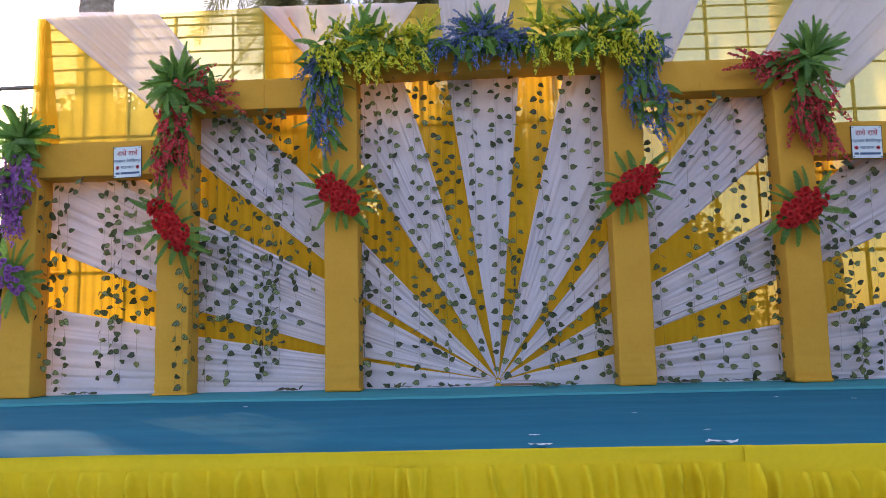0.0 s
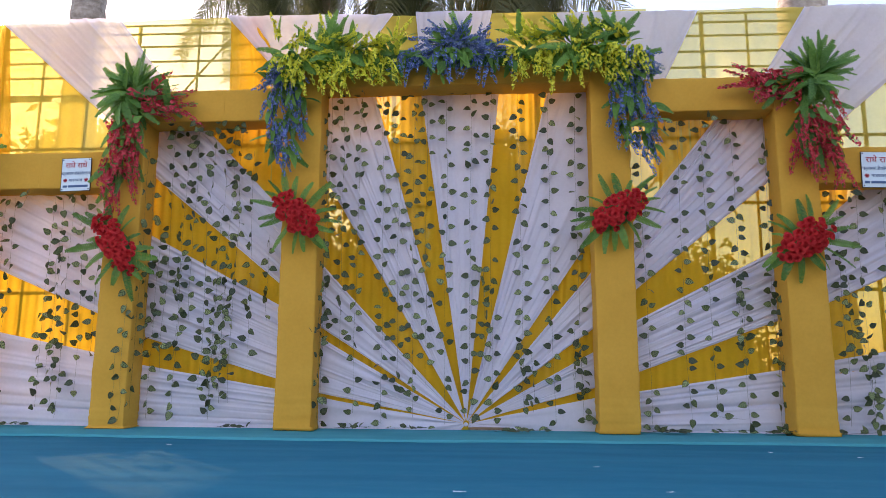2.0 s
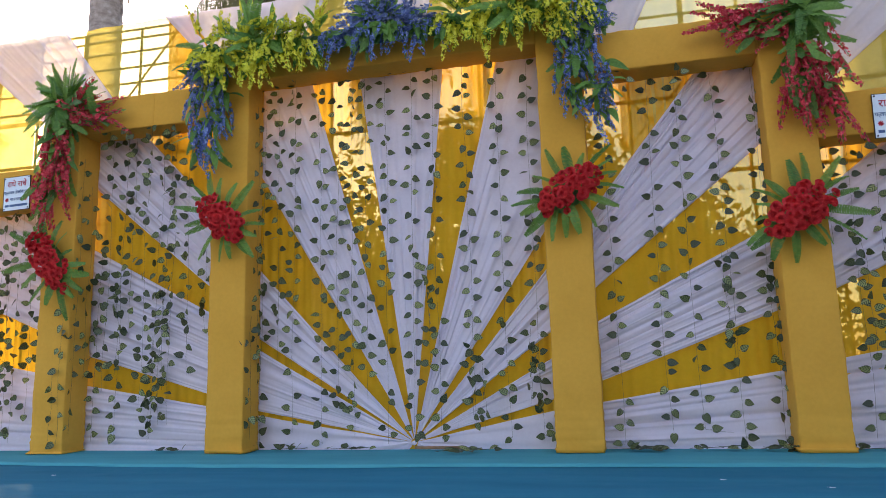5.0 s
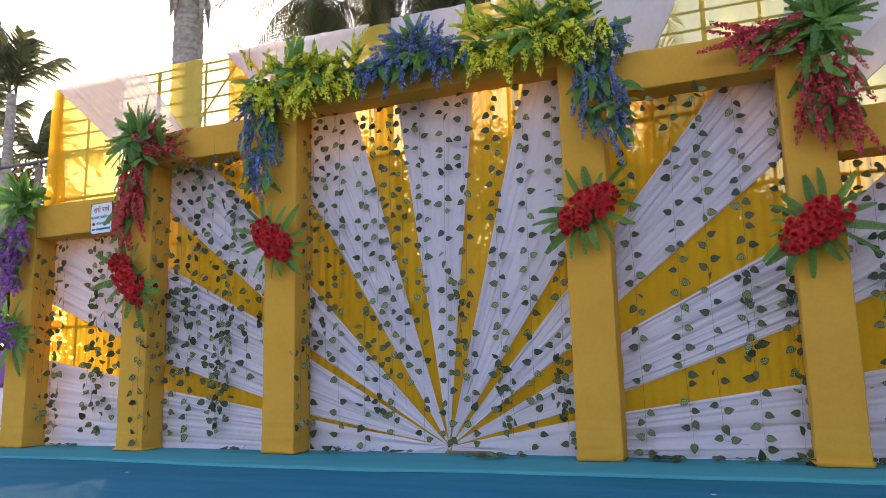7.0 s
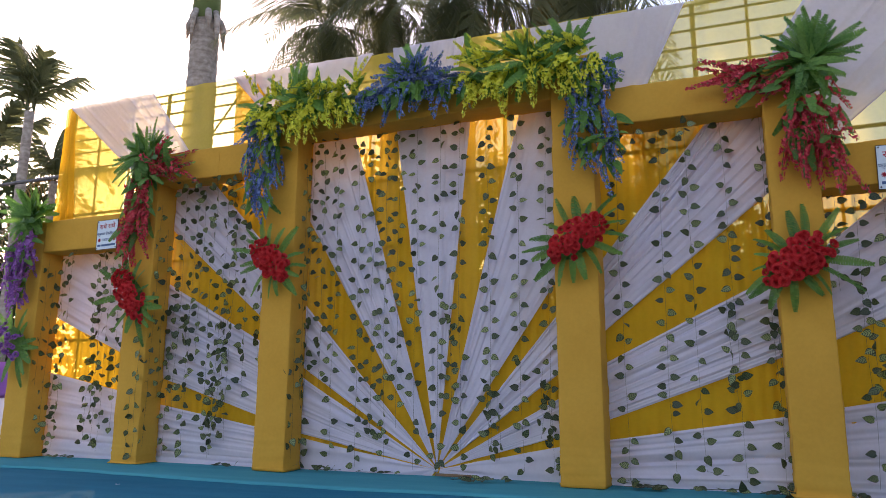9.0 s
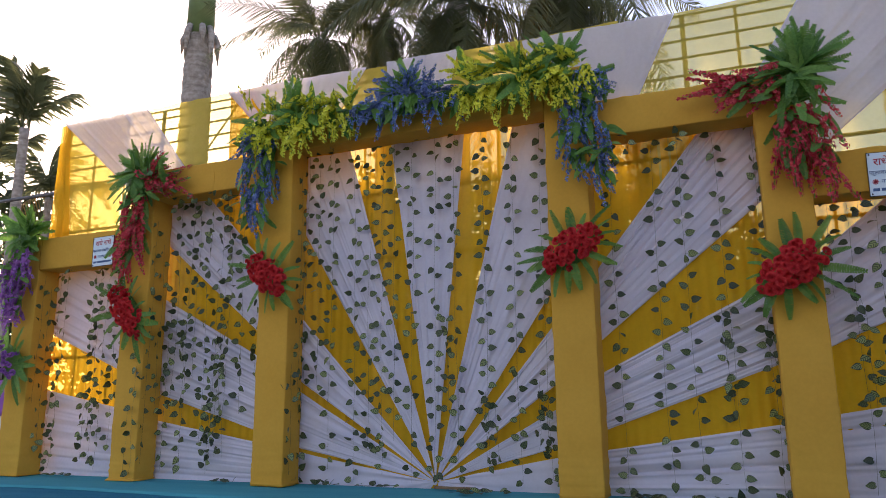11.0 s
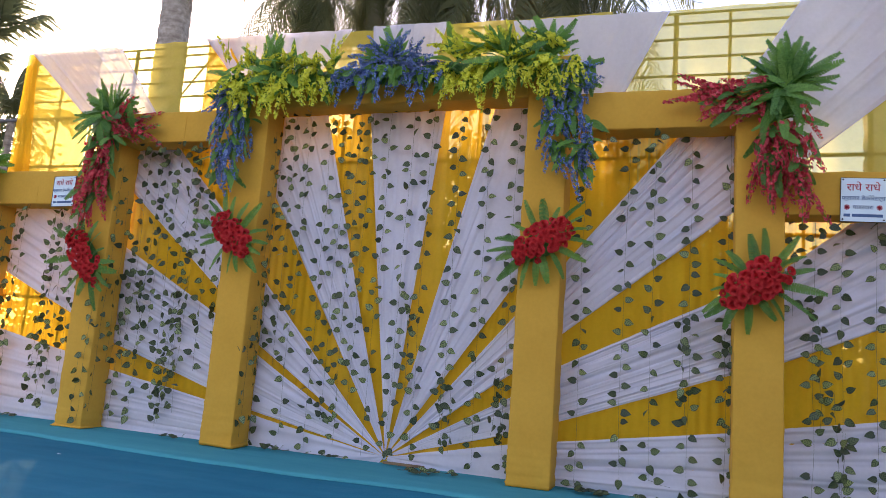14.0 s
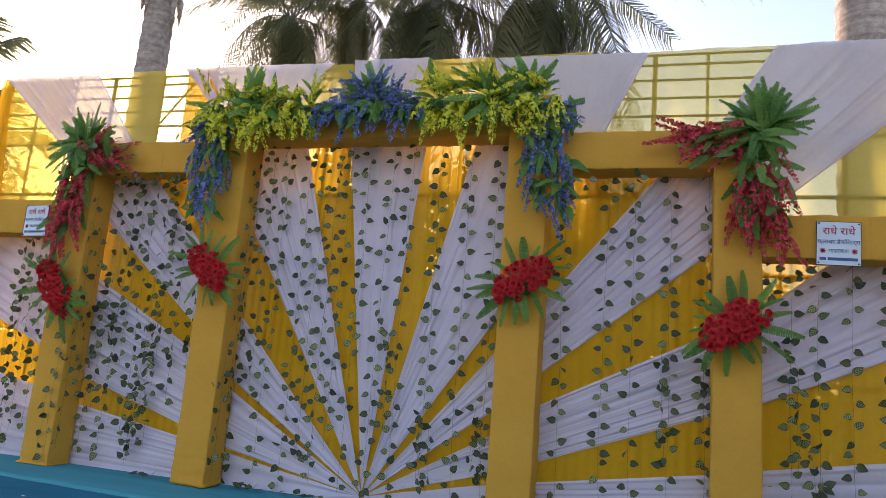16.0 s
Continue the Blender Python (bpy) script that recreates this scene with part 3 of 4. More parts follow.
def garland(x, top, foot, y, seed, gap=0.068, spread=0.018, tail=0.0, wild=0.35, size=1.0):
    """A hanging string with leaves set in turn to both sides on short stalks; wild: how far the string is twisted."""
    rnd = random.Random(seed)
    t = thing("ivy_garland", "hanging string of dark green artificial ivy leaves", "garland", "ivy garlands", m=pose(x, y, top))
    n = max(3, int((top - foot) / 0.12))
    pts = []
    sway = rnd.uniform(-0.02, 0.02)
    for i in range(n + 1):
        u = i / n
        pts.append(Vector((sway * u + 0.016 * (1 + wild) * fold((u * 4, 0, 0), seed), -0.012 + 0.012 * fold((u * 5, 3, 0), seed), -u * (top - foot))))
    if tail:
        for i in range(3):
            pts.append(pts[-1] + Vector((rnd.uniform(-0.06, 0.1), -rnd.uniform(0.03, 0.09), -0.002)))
    bm = bmesh.new()
    for p, q in zip(pts, pts[1:]):
        rod(bm, p, q, 0.0008, 4)
    s = rnd.uniform(0, gap)
    side = 1
    leaves = []
    while s < (top - foot) + tail * 0.15:
        u = s / (top - foot) * n
        i = min(len(pts) - 2, int(u))
        p = pts[i].lerp(pts[i + 1], min(1.0, u - i))
        side = -side if rnd.random() < 0.94 else side
        a = radians(rnd.gauss(8, 24 + 24 * wild))
        swing = 2.6 * wild * fold((s * 1.7, 7, 0), seed) + rnd.gauss(0, 0.25 + 0.5 * wild)
        d = Vector((side * math.cos(swing) * math.cos(a), -abs(math.sin(swing)) * 0.8, -math.sin(a))).normalized()
        face = Vector((-math.sin(swing) * 1.2 + rnd.gauss(0, 0.2), -math.cos(swing) - 0.15, rnd.gauss(0.1, 0.25)))
        xa = d.cross(face).normalized()
        turn = Matrix((xa, d, xa.cross(d))).transposed().to_4x4()
        base = p + d * spread * rnd.uniform(0.7, 1.3) - Vector((0, 0.004, 0))
        rod(bm, p, base, 0.0008, 3)
        leaves.append((rnd.randrange(4), Matrix.Translation(base) @ turn @ Matrix.Scale(size * rnd.uniform(0.80, 1.06), 4)))
        s += gap * rnd.uniform(0.75, 1.3) * (2.2 if rnd.random() < 0.05 else 1)
    part("stem", bm, M_STEM, t)
    for k, m in leaves:
        child("leaf", IVY[k], t, m)


def ivies():
    rnd = random.Random(12)
    front = BACK - 0.05
    # middle arch
    for i, (x, foot, wild) in enumerate(((-1.04, 0.72, 0.5), (-0.93, 1.3, 0.6), (-0.79, 0.78, 0.25), (-0.60, 0.70, 0.3), (-0.47, 0.95, 0.15), (-0.35, 0.75, 0.3), (-0.245, 1.0, 0.25), (-0.07, 0.70, 0.3), (0.12, 0.78, 0.2), (0.29, 0.72, 0.35),
                                         (0.51, 0.85, 0.35), (0.745, 0.72, 0.1), (0.97, 0.75, 0.25))):
        garland(x, 3.41, foot, front - rnd.uniform(0, 0.03), 100 + i, tail=1.0 if i % 4 == 0 else 0, wild=wild)
    # right of the arch
    for i, (x, foot, wild) in enumerate(((1.475, 0.70, 0.05), (1.775, 0.72, 0.2), (1.96, 0.78, 0.35), (2.19, 0.72, 0.05), (2.43, 0.68, 0.3))):
        garland(x, 3.15, foot, front - rnd.uniform(0, 0.03), 140 + i, tail=1.0 if i % 2 == 0 else 0, wild=wild)
    # left of the arch, where the strings bunch together
    for i, (x, top, foot) in enumerate(((-2.45, 2.3, 0.72), (-2.36, 3.14, 1.1), (-2.24, 3.14, 0.74), (-2.16, 3.14, 1.5), (-2.02, 3.14, 0.95), (-1.93, 3.14, 0.74), (-1.86, 3.14, 1.1), (-1.78, 3.14, 0.85), (-1.68, 2.9, 1.2), (-1.52, 2.2, 1.5))):
        garland(x, top, foot, front - rnd.uniform(0, 0.05), 160 + i, 0.078, wild=0.9, size=1.08)
    # outer bays
    for i, x in enumerate((-3.80, -3.73, -3.40, -3.30, -3.22, -3.10, -2.95)):
        garland(x, 2.58, (0.75, 1.3, 0.8, 1.0, 0.72, 0.9, 1.2)[i], front - rnd.uniform(0, 0.03), 180 + i, 0.082, wild=0.8, size=1.08)
    for i, (x, foot) in enumerate(((2.84, 1.9), (2.95, 0.72), (3.10, 0.7), (3.30, 0.72), (3.50, 0.7), (3.72, 0.75))):
        garland(x, 2.56, foot, front - rnd.uniform(0, 0.03), 200 + i, wild=0.25)
    # thick bunches
    for i, (x, top, foot) in enumerate(((-1.93, 1.5, 0.72), (-1.86, 1.9, 0.85), (-2.24, 2.0, 1.2), (2.16, 1.9, 1.15), (2.45, 1.7, 1.1), (2.97, 1.9, 1.2), (3.06, 1.45, 0.70), (3.10, 1.2, 0.75), (-3.26, 2.1, 0.8), (-3.70, 1.3, 0.72), (0.22, 1.9, 1.2), (0.52, 1.35, 0.85), (0.58, 1.25, 0.8), (0.92, 1.45, 0.95), (0.98, 1.3, 0.9))):
        garland(x, top, foot, front - 0.05, 260 + i, 0.056, 0.02, wild=0.8)
    # short ends looped under the beams
    for i, (x, z, y) in enumerate(((-2.30, 3.13, 0.05), (-2.10, 3.13, 0.02), (-1.90, 3.13, 0.04), (-1.75, 3.13, 0.06), (1.62, 3.13, 0.05), (1.98, 3.14, 0.03), (-3.5, 2.57, 0.04), (-3.1, 2.57, 0.06), (3.0, 2.53, 0.05), (-0.75, 3.39, 0.1))):
        garland(x, z, z - 0.16, y, 330 + i, 0.05, wild=0.7)
    # strings on the cloth pillars
    for i, (x, y, top, foot) in enumerate(((-2.57, -0.004, 1.75, 0.72), (-2.63, -0.012, 1.25, 0.72), (-2.50, 0.06, 2.9, 0.8), (-2.50, 0.16, 2.7, 1.2), (-3.86, 0.08, 2.5, 1.3), (-3.86, 0.16, 2.4, 0.9), (-1.045, 0.14, 3.2, 1.2), (-1.045, 0.06, 1.6, 0.75))):
        garland(x, top, foot, y - 0.012, 230 + i, 0.10, wild=0.5)


def sprig(x, y, seed, n=12, r=0.14):
    """A loose end of ivy heaped on the carpet."""
    rnd = random.Random(seed)
    t = thing("ivy_sprig", "loose heap of green ivy leaves on the carpet", "ivy", "fallen ivy", m=pose(x, y, STAGE + 0.02))
    bm = bmesh.new()
    p = Vector((-r, 0, 0.004))
    for k in range(6):
        q = p + Vector((r / 3, rnd.uniform(-0.03, 0.03), rnd.uniform(-0.002, 0.006)))
        rod(bm, p, q, 0.0018, 4)
        p = q
    part("stem", bm, M_STEM, t)
    for k in range(n):
        d = Vector((rnd.gauss(0, 1), rnd.gauss(0, 1), rnd.uniform(0.05, 0.5))).normalized()
        xa = d.cross(Vector((rnd.gauss(0, 0.3), -0.5, 1))).normalized()
        m = Matrix.Translation((rnd.uniform(-r, r), rnd.uniform(-0.03, 0.03), 0.008)) @ Matrix((xa, d, xa.cross(d))).transposed().to_4x4()
        child("leaf", IVY[k % 4], t, m @ Matrix.Scale(rnd.uniform(0.8, 1.1), 4))


def sprigs():
    for i, (x, y, n, r) in enumerate(((1.60, 0.10, 16, 0.14), (2.02, 0.12, 7, 0.16), (2.38, 0.08, 9, 0.12), (0.42, -0.02, 8, 0.12), (0.62, 0.06, 6, 0.1), (-0.35, 0.15, 6, 0.18), (-0.78, 0.12, 7, 0.14), (-1.7, 0.08, 6, 0.1), (-3.5, 0.1, 8, 0.14), (2.9, 0.1, 8, 0.14))):
        sprig(x, y, 300 + i, n, r)


# ---- flowers ----


def fern_leaf(seed, L=0.30, W=0.038):
    """A fern frond: a bent rib with toothed leaflets on both sides."""
    rnd = random.Random(seed)
    verts, faces = [], []
    n = 22
    droop = rnd.uniform(0.10, 0.32)

    def at(f):
        return Vector((0, f * L, -droop * L * f * f))

    for i in range(n):
        f0, f1 = i / n, (i + 1) / n
        w = W * (0.35 + 0.65 * math.sin(math.pi * min(1, 0.16 + f0 * 0.86)) ** 0.8) * (1 if f0 > 0.08 else 0.4)
        for sgn in (-1, 1):
            a, b = at(f0), at(f1)
            tip = a.lerp(b, 1.35) + Vector((sgn * w, 0, 0.010 - 0.012 * rnd.random()))
            tip2 = a.lerp(b, 0.5) + Vector((sgn * w * 0.92, 0, 0.006))
            k = len(verts)
            verts += [tuple(a), tuple(b), tuple(tip), tuple(tip2)]
            faces.append((k, k + 1, k + 2, k + 3) if sgn > 0 else (k + 3, k + 2, k + 1, k))
    return raw_mesh("fern_leaf", verts, faces, M_FERN)


def lance_leaf(seed, L=0.24, W=0.036):
    rnd = random.Random(seed)
    verts, faces = [], []
    d = rnd.uniform(0.15, 0.4)
    prof = [(0, 0.12), (0.2, 0.75), (0.45, 1.0), (0.75, 0.7), (1, 0.03)]
    for f, w in prof:
        z = -d * L * f * f
        verts += [(-W * w, f * L, z + W * w * 0.35), (0, f * L, z), (W * w, f * L, z + W * w * 0.35)]
    for i in range(4):
        a, b = 3 * i, 3 * i + 3
        faces += [(a, a + 1, b + 1, b), (a + 1, a + 2, b + 2, b + 1)]
    return raw_mesh("lance_leaf", verts, faces, M_FERN)


def blossom(verts, faces, root, at, facing, size, rnd):
    """Five petals round one centre, which a stalk joins to the stem at root."""
    q = facing.to_track_quat("Z", "Y").to_matrix()
    spin = rnd.uniform(0, 6.3)
    c = len(verts)
    verts.append(tuple(at))
    stalk = [(root, root + 1, c)]
    for k in range(5):
        a = spin + k * math.tau / 5
        w = 0.62
        i = len(verts)
        for p in ((0.66 * math.cos(a - w), 0.66 * math.sin(a - w), 0.26), (1.1 * math.cos(a), 1.1 * math.sin(a), 0.32 + 0.2 * rnd.random()), (0.66 * math.cos(a + w), 0.66 * math.sin(a + w), 0.26)):
            verts.append(tuple(at + q @ (Vector(p) * size)))
        faces.append((c, i, i + 1, i + 2))
    return stalk


def spray(name, mat, seed, L=0.40, n=38, size=0.025, droop=0.45):
    """A flower spike: a bent stem set with five-petalled blossoms, smaller to the tip."""
    rnd = random.Random(seed)
    verts, faces, green = [], [], []

    def at(f):
        return Vector((0.03 * math.sin(f * 3 + seed), f * L, -droop * L * f * f))

    for i in range(13):
        p = at(i / 12)
        verts += [(p.x - 0.0025, p.y, p.z), (p.x + 0.0025, p.y, p.z)]
    for i in range(12):
        green.append((2 * i, 2 * i + 1, 2 * i + 3, 2 * i + 2))
    for i in range(n):
        f = 0.12 + 0.88 * (i + rnd.random()) / n
        a = rnd.uniform(0, math.tau)
        d = Vector((math.cos(a), rnd.uniform(-0.1, 0.6), math.sin(a))).normalized()
        s = size * (1.15 - 0.6 * f) * rnd.uniform(0.8, 1.25)
        green += blossom(verts, faces, 2 * min(12, int(f * 12)), at(min(1, f)) + d * (0.026 * (1.15 - 0.75 * f)), d, s, rnd)
    me = raw_mesh(name, verts, faces + green, mat)
    me.materials.append(M_FERN)
    me.polygons.foreach_set("material_index", [0] * len(faces) + [1] * len(green))
    return me


def rose(seed):
    rnd = random.Random(seed)
    verts, faces = [], []
    for ring, (r, h, n, tilt) in enumerate(((0.010, 0.022, 3, 0.1), (0.020, 0.020, 5, 0.35), (0.030, 0.012, 6, 0.75), (0.037, 0.002, 6, 1.1))):
        for k in range(n):
            a0 = k * math.tau / n + ring * 0.5 + rnd.uniform(-0.15, 0.15)
            w = math.tau / n * 0.75
            i = len(verts)
            for v, (rr, zz) in enumerate(((r * 0.45, h - 0.016), (r * (0.85 + 0.1 * tilt), h), (r * (0.95 + 0.45 * tilt), h + 0.010 * (1.2 - tilt)))):
                for u in (-1, 0, 1):
                    a = a0 + u * w
                    lift = -0.004 * abs(u) + rnd.uniform(-0.0045, 0.0045)
                    verts.append((rr * math.cos(a), rr * math.sin(a), zz + lift))
            for v in range(2):
                for u in range(2):
                    b = i + v * 3 + u
                    faces.append((b, b + 1, b + 4, b + 3))
    return raw_mesh("rose", verts, faces, M_RED)


FERNS = [fern_leaf(0), fern_leaf(1, 0.35, 0.036), fern_leaf(2, 0.25, 0.040)]
LANCES = [lance_leaf(i) for i in range(3)]
ROSES = [rose(i) for i in range(3)]
SPRAYS = {k: [spray(k + "_spray", m, s, size=0.030 if k == "yellow" else 0.025, droop=0.15 + 0.16 * s) for s in range(3)] for k, m in (("crimson", M_PINK), ("blue", M_BLU), ("yellow", M_YEL), ("purple", M_PURP))}


def aim(at, direction, roll=0.0, scale=1.0):
    """Local +Y along direction, +Z roughly up or to the front."""
    d = Vector(direction).normalized()
    up = Vector((0, -1, 0.4))
    x = d.cross(up)
    if x.length < 1e-3:
        x = Vector((1, 0, 0))
    x.normalize()
    z = x.cross(d)
    m = Matrix((x, d, z)).transposed().to_4x4()
    return Matrix.Translation(at) @ m @ Matrix.Rotation(roll, 4, "Y") @ Matrix.Scale(scale, 4)


def foam(parent, rx, rz, tilt=0.0, at=(0, 0, 0)):
    bm = bmesh.new()
    bmesh.ops.create_icosphere(bm, subdivisions=2, radius=1)
    for v in bm.verts:
        v.co = Vector((v.co.x * rx, v.co.y * 0.045, v.co.z * rz)) * (1 + 0.12 * fold(v.co * 2))
    bmesh.ops.transform(bm, matrix=Matrix.Translation(at) @ Matrix.Rotation(tilt, 4, "Y"), verts=bm.verts[:])
    part("base", bm, M_FERN, parent, "dark green foam base")


def bouquet(x, z, tilt, seed, count=30, ry=0.25, rz=0.115, mat_roses=None, label=""):
    """A long cluster of roses ringed with fern fronds, tied to the front of a pillar."""
    rnd = random.Random(seed)
    t = thing("rose_bouquet", label or "cluster of red roses with green fern fronds on a pillar", "bouquet", "pillar bouquets", m=pose(x, -0.05, z))
    foam(t, ry * 0.9, rz * 0.9, tilt)
    c, s = math.cos(tilt), math.sin(tilt)

    def spot(u, v, y):
        return Vector((u * c + v * s, y, -u * s + v * c))

    flowers = mat_roses or ROSES
    for i in range(count):
        r = math.sqrt((i + 0.5) / count)
        a = i * 2.399963 + rnd.uniform(-0.5, 0.5)
        r *= rnd.uniform(0.86, 1.18)
        u, v = ry * r * math.cos(a), rz * r * math.sin(a)
        y = -0.05 - 0.075 * math.sqrt(max(0, 1 - r * r)) + rnd.uniform(-0.020, 0.018)
        n = Vector((u * 2.2 * c + v * 3 * s, -0.7, -u * 2.2 * s + v * 3 * c + 0.1)).normalized()
        m = Matrix.Translation(spot(u, v, y)) @ n.to_track_quat("Z", "Y").to_matrix().to_4x4() @ Matrix.Rotation(rnd.uniform(0, 6), 4, "Z") @ Matrix.Scale(rnd.uniform(0.44, 0.70), 4)
        child("rose", flowers[rnd.randrange(3)], t, m)
    for i in range(17):
        a = i / 17 * math.tau + rnd.uniform(-0.12, 0.12)
        p = spot(ry * 0.66 * math.cos(a), rz * 0.66 * math.sin(a), -0.02 - 0.02 * rnd.random())
        d = spot(math.cos(a), math.sin(a), 0)
        d = Vector((d.x, -rnd.uniform(0.05, 0.5), d.z + 0.05))
        child("fern_leaf", FERNS[rnd.randrange(3)], t, aim(p, d, rnd.uniform(-0.7, 0.7), rnd.uniform(0.55, 0.88)))
    return t


def fern_burst(t, at, n, lo, hi, rnd, length=(0.9, 1.2)):
    for i in range(n):
        a = radians(lo + (hi - lo) * (i + rnd.uniform(0.2, 0.8)) / n)
        d = Vector((math.cos(a), -rnd.uniform(0.1, 1.0), math.sin(a)))
        child("fern_leaf", FERNS[rnd.randrange(3)], t, aim(Vector(at) + Vector((rnd.uniform(-0.04, 0.04), rnd.uniform(-0.05, 0.02), rnd.uniform(-0.04, 0.04))), d, rnd.uniform(-0.5, 0.5), rnd.uniform(*length)))


def trail(t, kind, start, end, n, rnd, spread=0.10, flow=None, scale=(0.75, 1.05), leaves=0.5, wild=0.55):
    """Sprays laid along a line, each hanging outward along flow."""
    a, b = Vector(start), Vector(end)
    base = (b - a).normalized()
    for i in range(n):
        f = (i + rnd.uniform(0.1, 0.9)) / n
        p = a.lerp(b, f) + Vector((rnd.uniform(-1, 1) * spread * 0.5, rnd.uniform(-0.05, 0.02), rnd.uniform(-1, 1) * spread * 0.5))
        d = (Vector(flow) if flow else base) + Vector((rnd.uniform(-wild, wild), rnd.uniform(-0.7, 0.05), rnd.uniform(-wild, wild)))
        child("flower_spray", SPRAYS[kind][rnd.randrange(3)], t, aim(p, d, rnd.uniform(-0.5, 0.5), rnd.uniform(*scale)))
        for _ in range(int(leaves + rnd.random())):
            e = d + Vector((rnd.uniform(-0.9, 0.9), rnd.uniform(-0.4, 0.1), rnd.uniform(-0.9, 0.9)))
            src = LANCES if rnd.random() < 0.6 else FERNS
            child("green_leaf", src[rnd.randrange(3)], t, aim(p, e, rnd.uniform(-0.8, 0.8), rnd.uniform(0.5, 0.85)))


def corner_piece(x, z, side, kind, seed, label, across=0.55):
    """Fern burst on a pillar head, with sprays along the beam (side: -1 or 1) and down the pillar."""
    rnd = random.Random(seed)
    t = thing("corner_arrangement", label, "flower arrangement", "corner arrangements", m=pose(x, -0.06, z))
    foam(t, 0.16, 0.13)
    fern_burst(t, (0.04, 0.03, 0.10), 50, -15, 200, rnd, (0.66, 1.0))
    fern_burst(t, (0, -0.05, 0.02), 10, 180, 360, rnd, (0.6, 0.9))
    if across:
        trail(t, kind, (side * 0.03, -0.03, 0.02), (side * across * 0.65, -0.03, -0.01), 22, rnd, 0.18, (side * 1.0, -0.2, 0.05), (0.55, 0.85), 1.0)
    trail(t, kind, (0.0, -0.03, -0.06), (0.03, -0.02, -0.50), 44, rnd, 0.25, (0, -0.1, -1.0), (0.6, 0.9), 1.0, 0.34)


def flowers():
    bouquet(-2.655, 2.075, radians(55), 1, 78, 0.265, 0.105)
    bouquet(-1.22, 2.295, radians(44), 2, 72, 0.225, 0.11)
    bouquet(1.235, 2.295, radians(-36), 3, 72, 0.215, 0.112)
    bouquet(2.57, 2.06, radians(-34), 4, 72, 0.210, 0.112)
    purple = []
    for me in ROSES:
        q = me.copy()
        q.materials[0] = M_PURP
        purple.append(q)
    bouquet(-4.03, 1.69, radians(50), 5, 26, 0.2, 0.12, purple, "cluster of purple artificial flowers with green leaves on a pillar")
    corner_piece(-2.66, 3.24, 1, "crimson", 6, "green fern burst with trailing crimson orchids on a pillar head")
    corner_piece(2.70, 3.24, -1, "crimson", 7, "green fern burst with trailing crimson orchids on a pillar head", 0.54)
    corner_piece(-4.03, 2.80, 1, "purple", 8, "green fern bunch with hanging purple flowers on an outer pillar", 0.0)
    # long piece over the middle arch
    rnd = random.Random(9)
    t = thing("arch_garland", "long garland of yellow and blue flowers with ferns over the arch", "garland", m=pose(0, -0.06, 3.545))
    for x in (-1.1, -0.75, -0.4, 0, 0.4, 0.75, 1.1):
        foam(t, 0.24, 0.08, 0, (x, 0, 0.02))
    for x0, x1 in ((-1.40, -0.45), (0.48, 1.42)):
        side = -1 if x0 < 0 else 1
        trail(t, "yellow", (x0, -0.04, 0.10), (x1, -0.04, 0.10), 38, rnd, 0.14, (0.4 * -side, -0.6, 0.3), (0.42, 0.62), 0.7)
        trail(t, "yellow", (x0, -0.06, 0.0), (x1, -0.06, 0.02), 50, rnd, 0.16, (-0.15 * side, -0.35, -0.9), (0.5, 0.78), 0.9)
        fern_burst(t, ((x0 + x1) / 2, -0.05, 0.05), 16, 0, 360, rnd, (0.7, 1.0))
        fern_burst(t, (x0 * 0.4 + x1 * 0.6 + side * 0.2, -0.03, 0.08), 12, 20, 160, rnd, (0.7, 1.0))
    trail(t, "blue", (-0.48, -0.05, 0.0), (0.50, -0.05, 0.0), 24, rnd, 0.12, (0, -0.3, -0.9), (0.42, 0.66), 1.0)
    for i in range(58):
        a = rnd.uniform(0, math.tau)
        d = Vector((1.15 * math.cos(a), -rnd.uniform(0.1, 0.9), 0.62 * math.sin(a)))
        child("flower_spray", SPRAYS["blue"][i % 3], t, aim(Vector((0.02 + rnd.uniform(-0.14, 0.14), -0.05, 0.10 + rnd.uniform(-0.06, 0.05))), d, rnd.uniform(-1, 1), rnd.uniform(0.55, 0.92) * (0.68 if 0.9 < a < 2.3 else 1.0)))
    for i in range(40):
        a = rnd.uniform(0, math.tau)
        d = Vector((math.cos(a), -rnd.uniform(0.3, 1.2), math.sin(a)))
        child("green_leaf", (LANCES if i % 3 else FERNS)[i % 3], t, aim(Vector((0.02 + rnd.uniform(-0.1, 0.1), -0.05, 0.08)), d, rnd.uniform(-0.8, 0.8), rnd.uniform(0.7, 1.0)))
    for sx, ext in ((-1.32, -1), (1.35, 1)):
        h = thing("hanging_spray", "hanging trail of blue flowers and leaves down the arch pillar", "flower arrangement", "arch trails", m=pose(sx, -0.06, 3.52))
        trail(h, "blue", (0, -0.03, 0.02), (0.02 + 0.02 * ext, -0.02, -0.67 - 0.04 * ext), 48, rnd, 0.30, (0.04, -0.15, -1.0), (0.45, 0.70), 1.2, 0.38)
        trail(h, "blue", (0.02 * ext, -0.03, 0.0), (0.06 * ext, -0.02, -0.1), 12, rnd, 0.14, (ext * 0.8, -0.3, -0.5), (0.45, 0.62), 1.2)
        foam(h, 0.1, 0.2, 0, (0, 0.01, -0.15))


# ---- signs ----


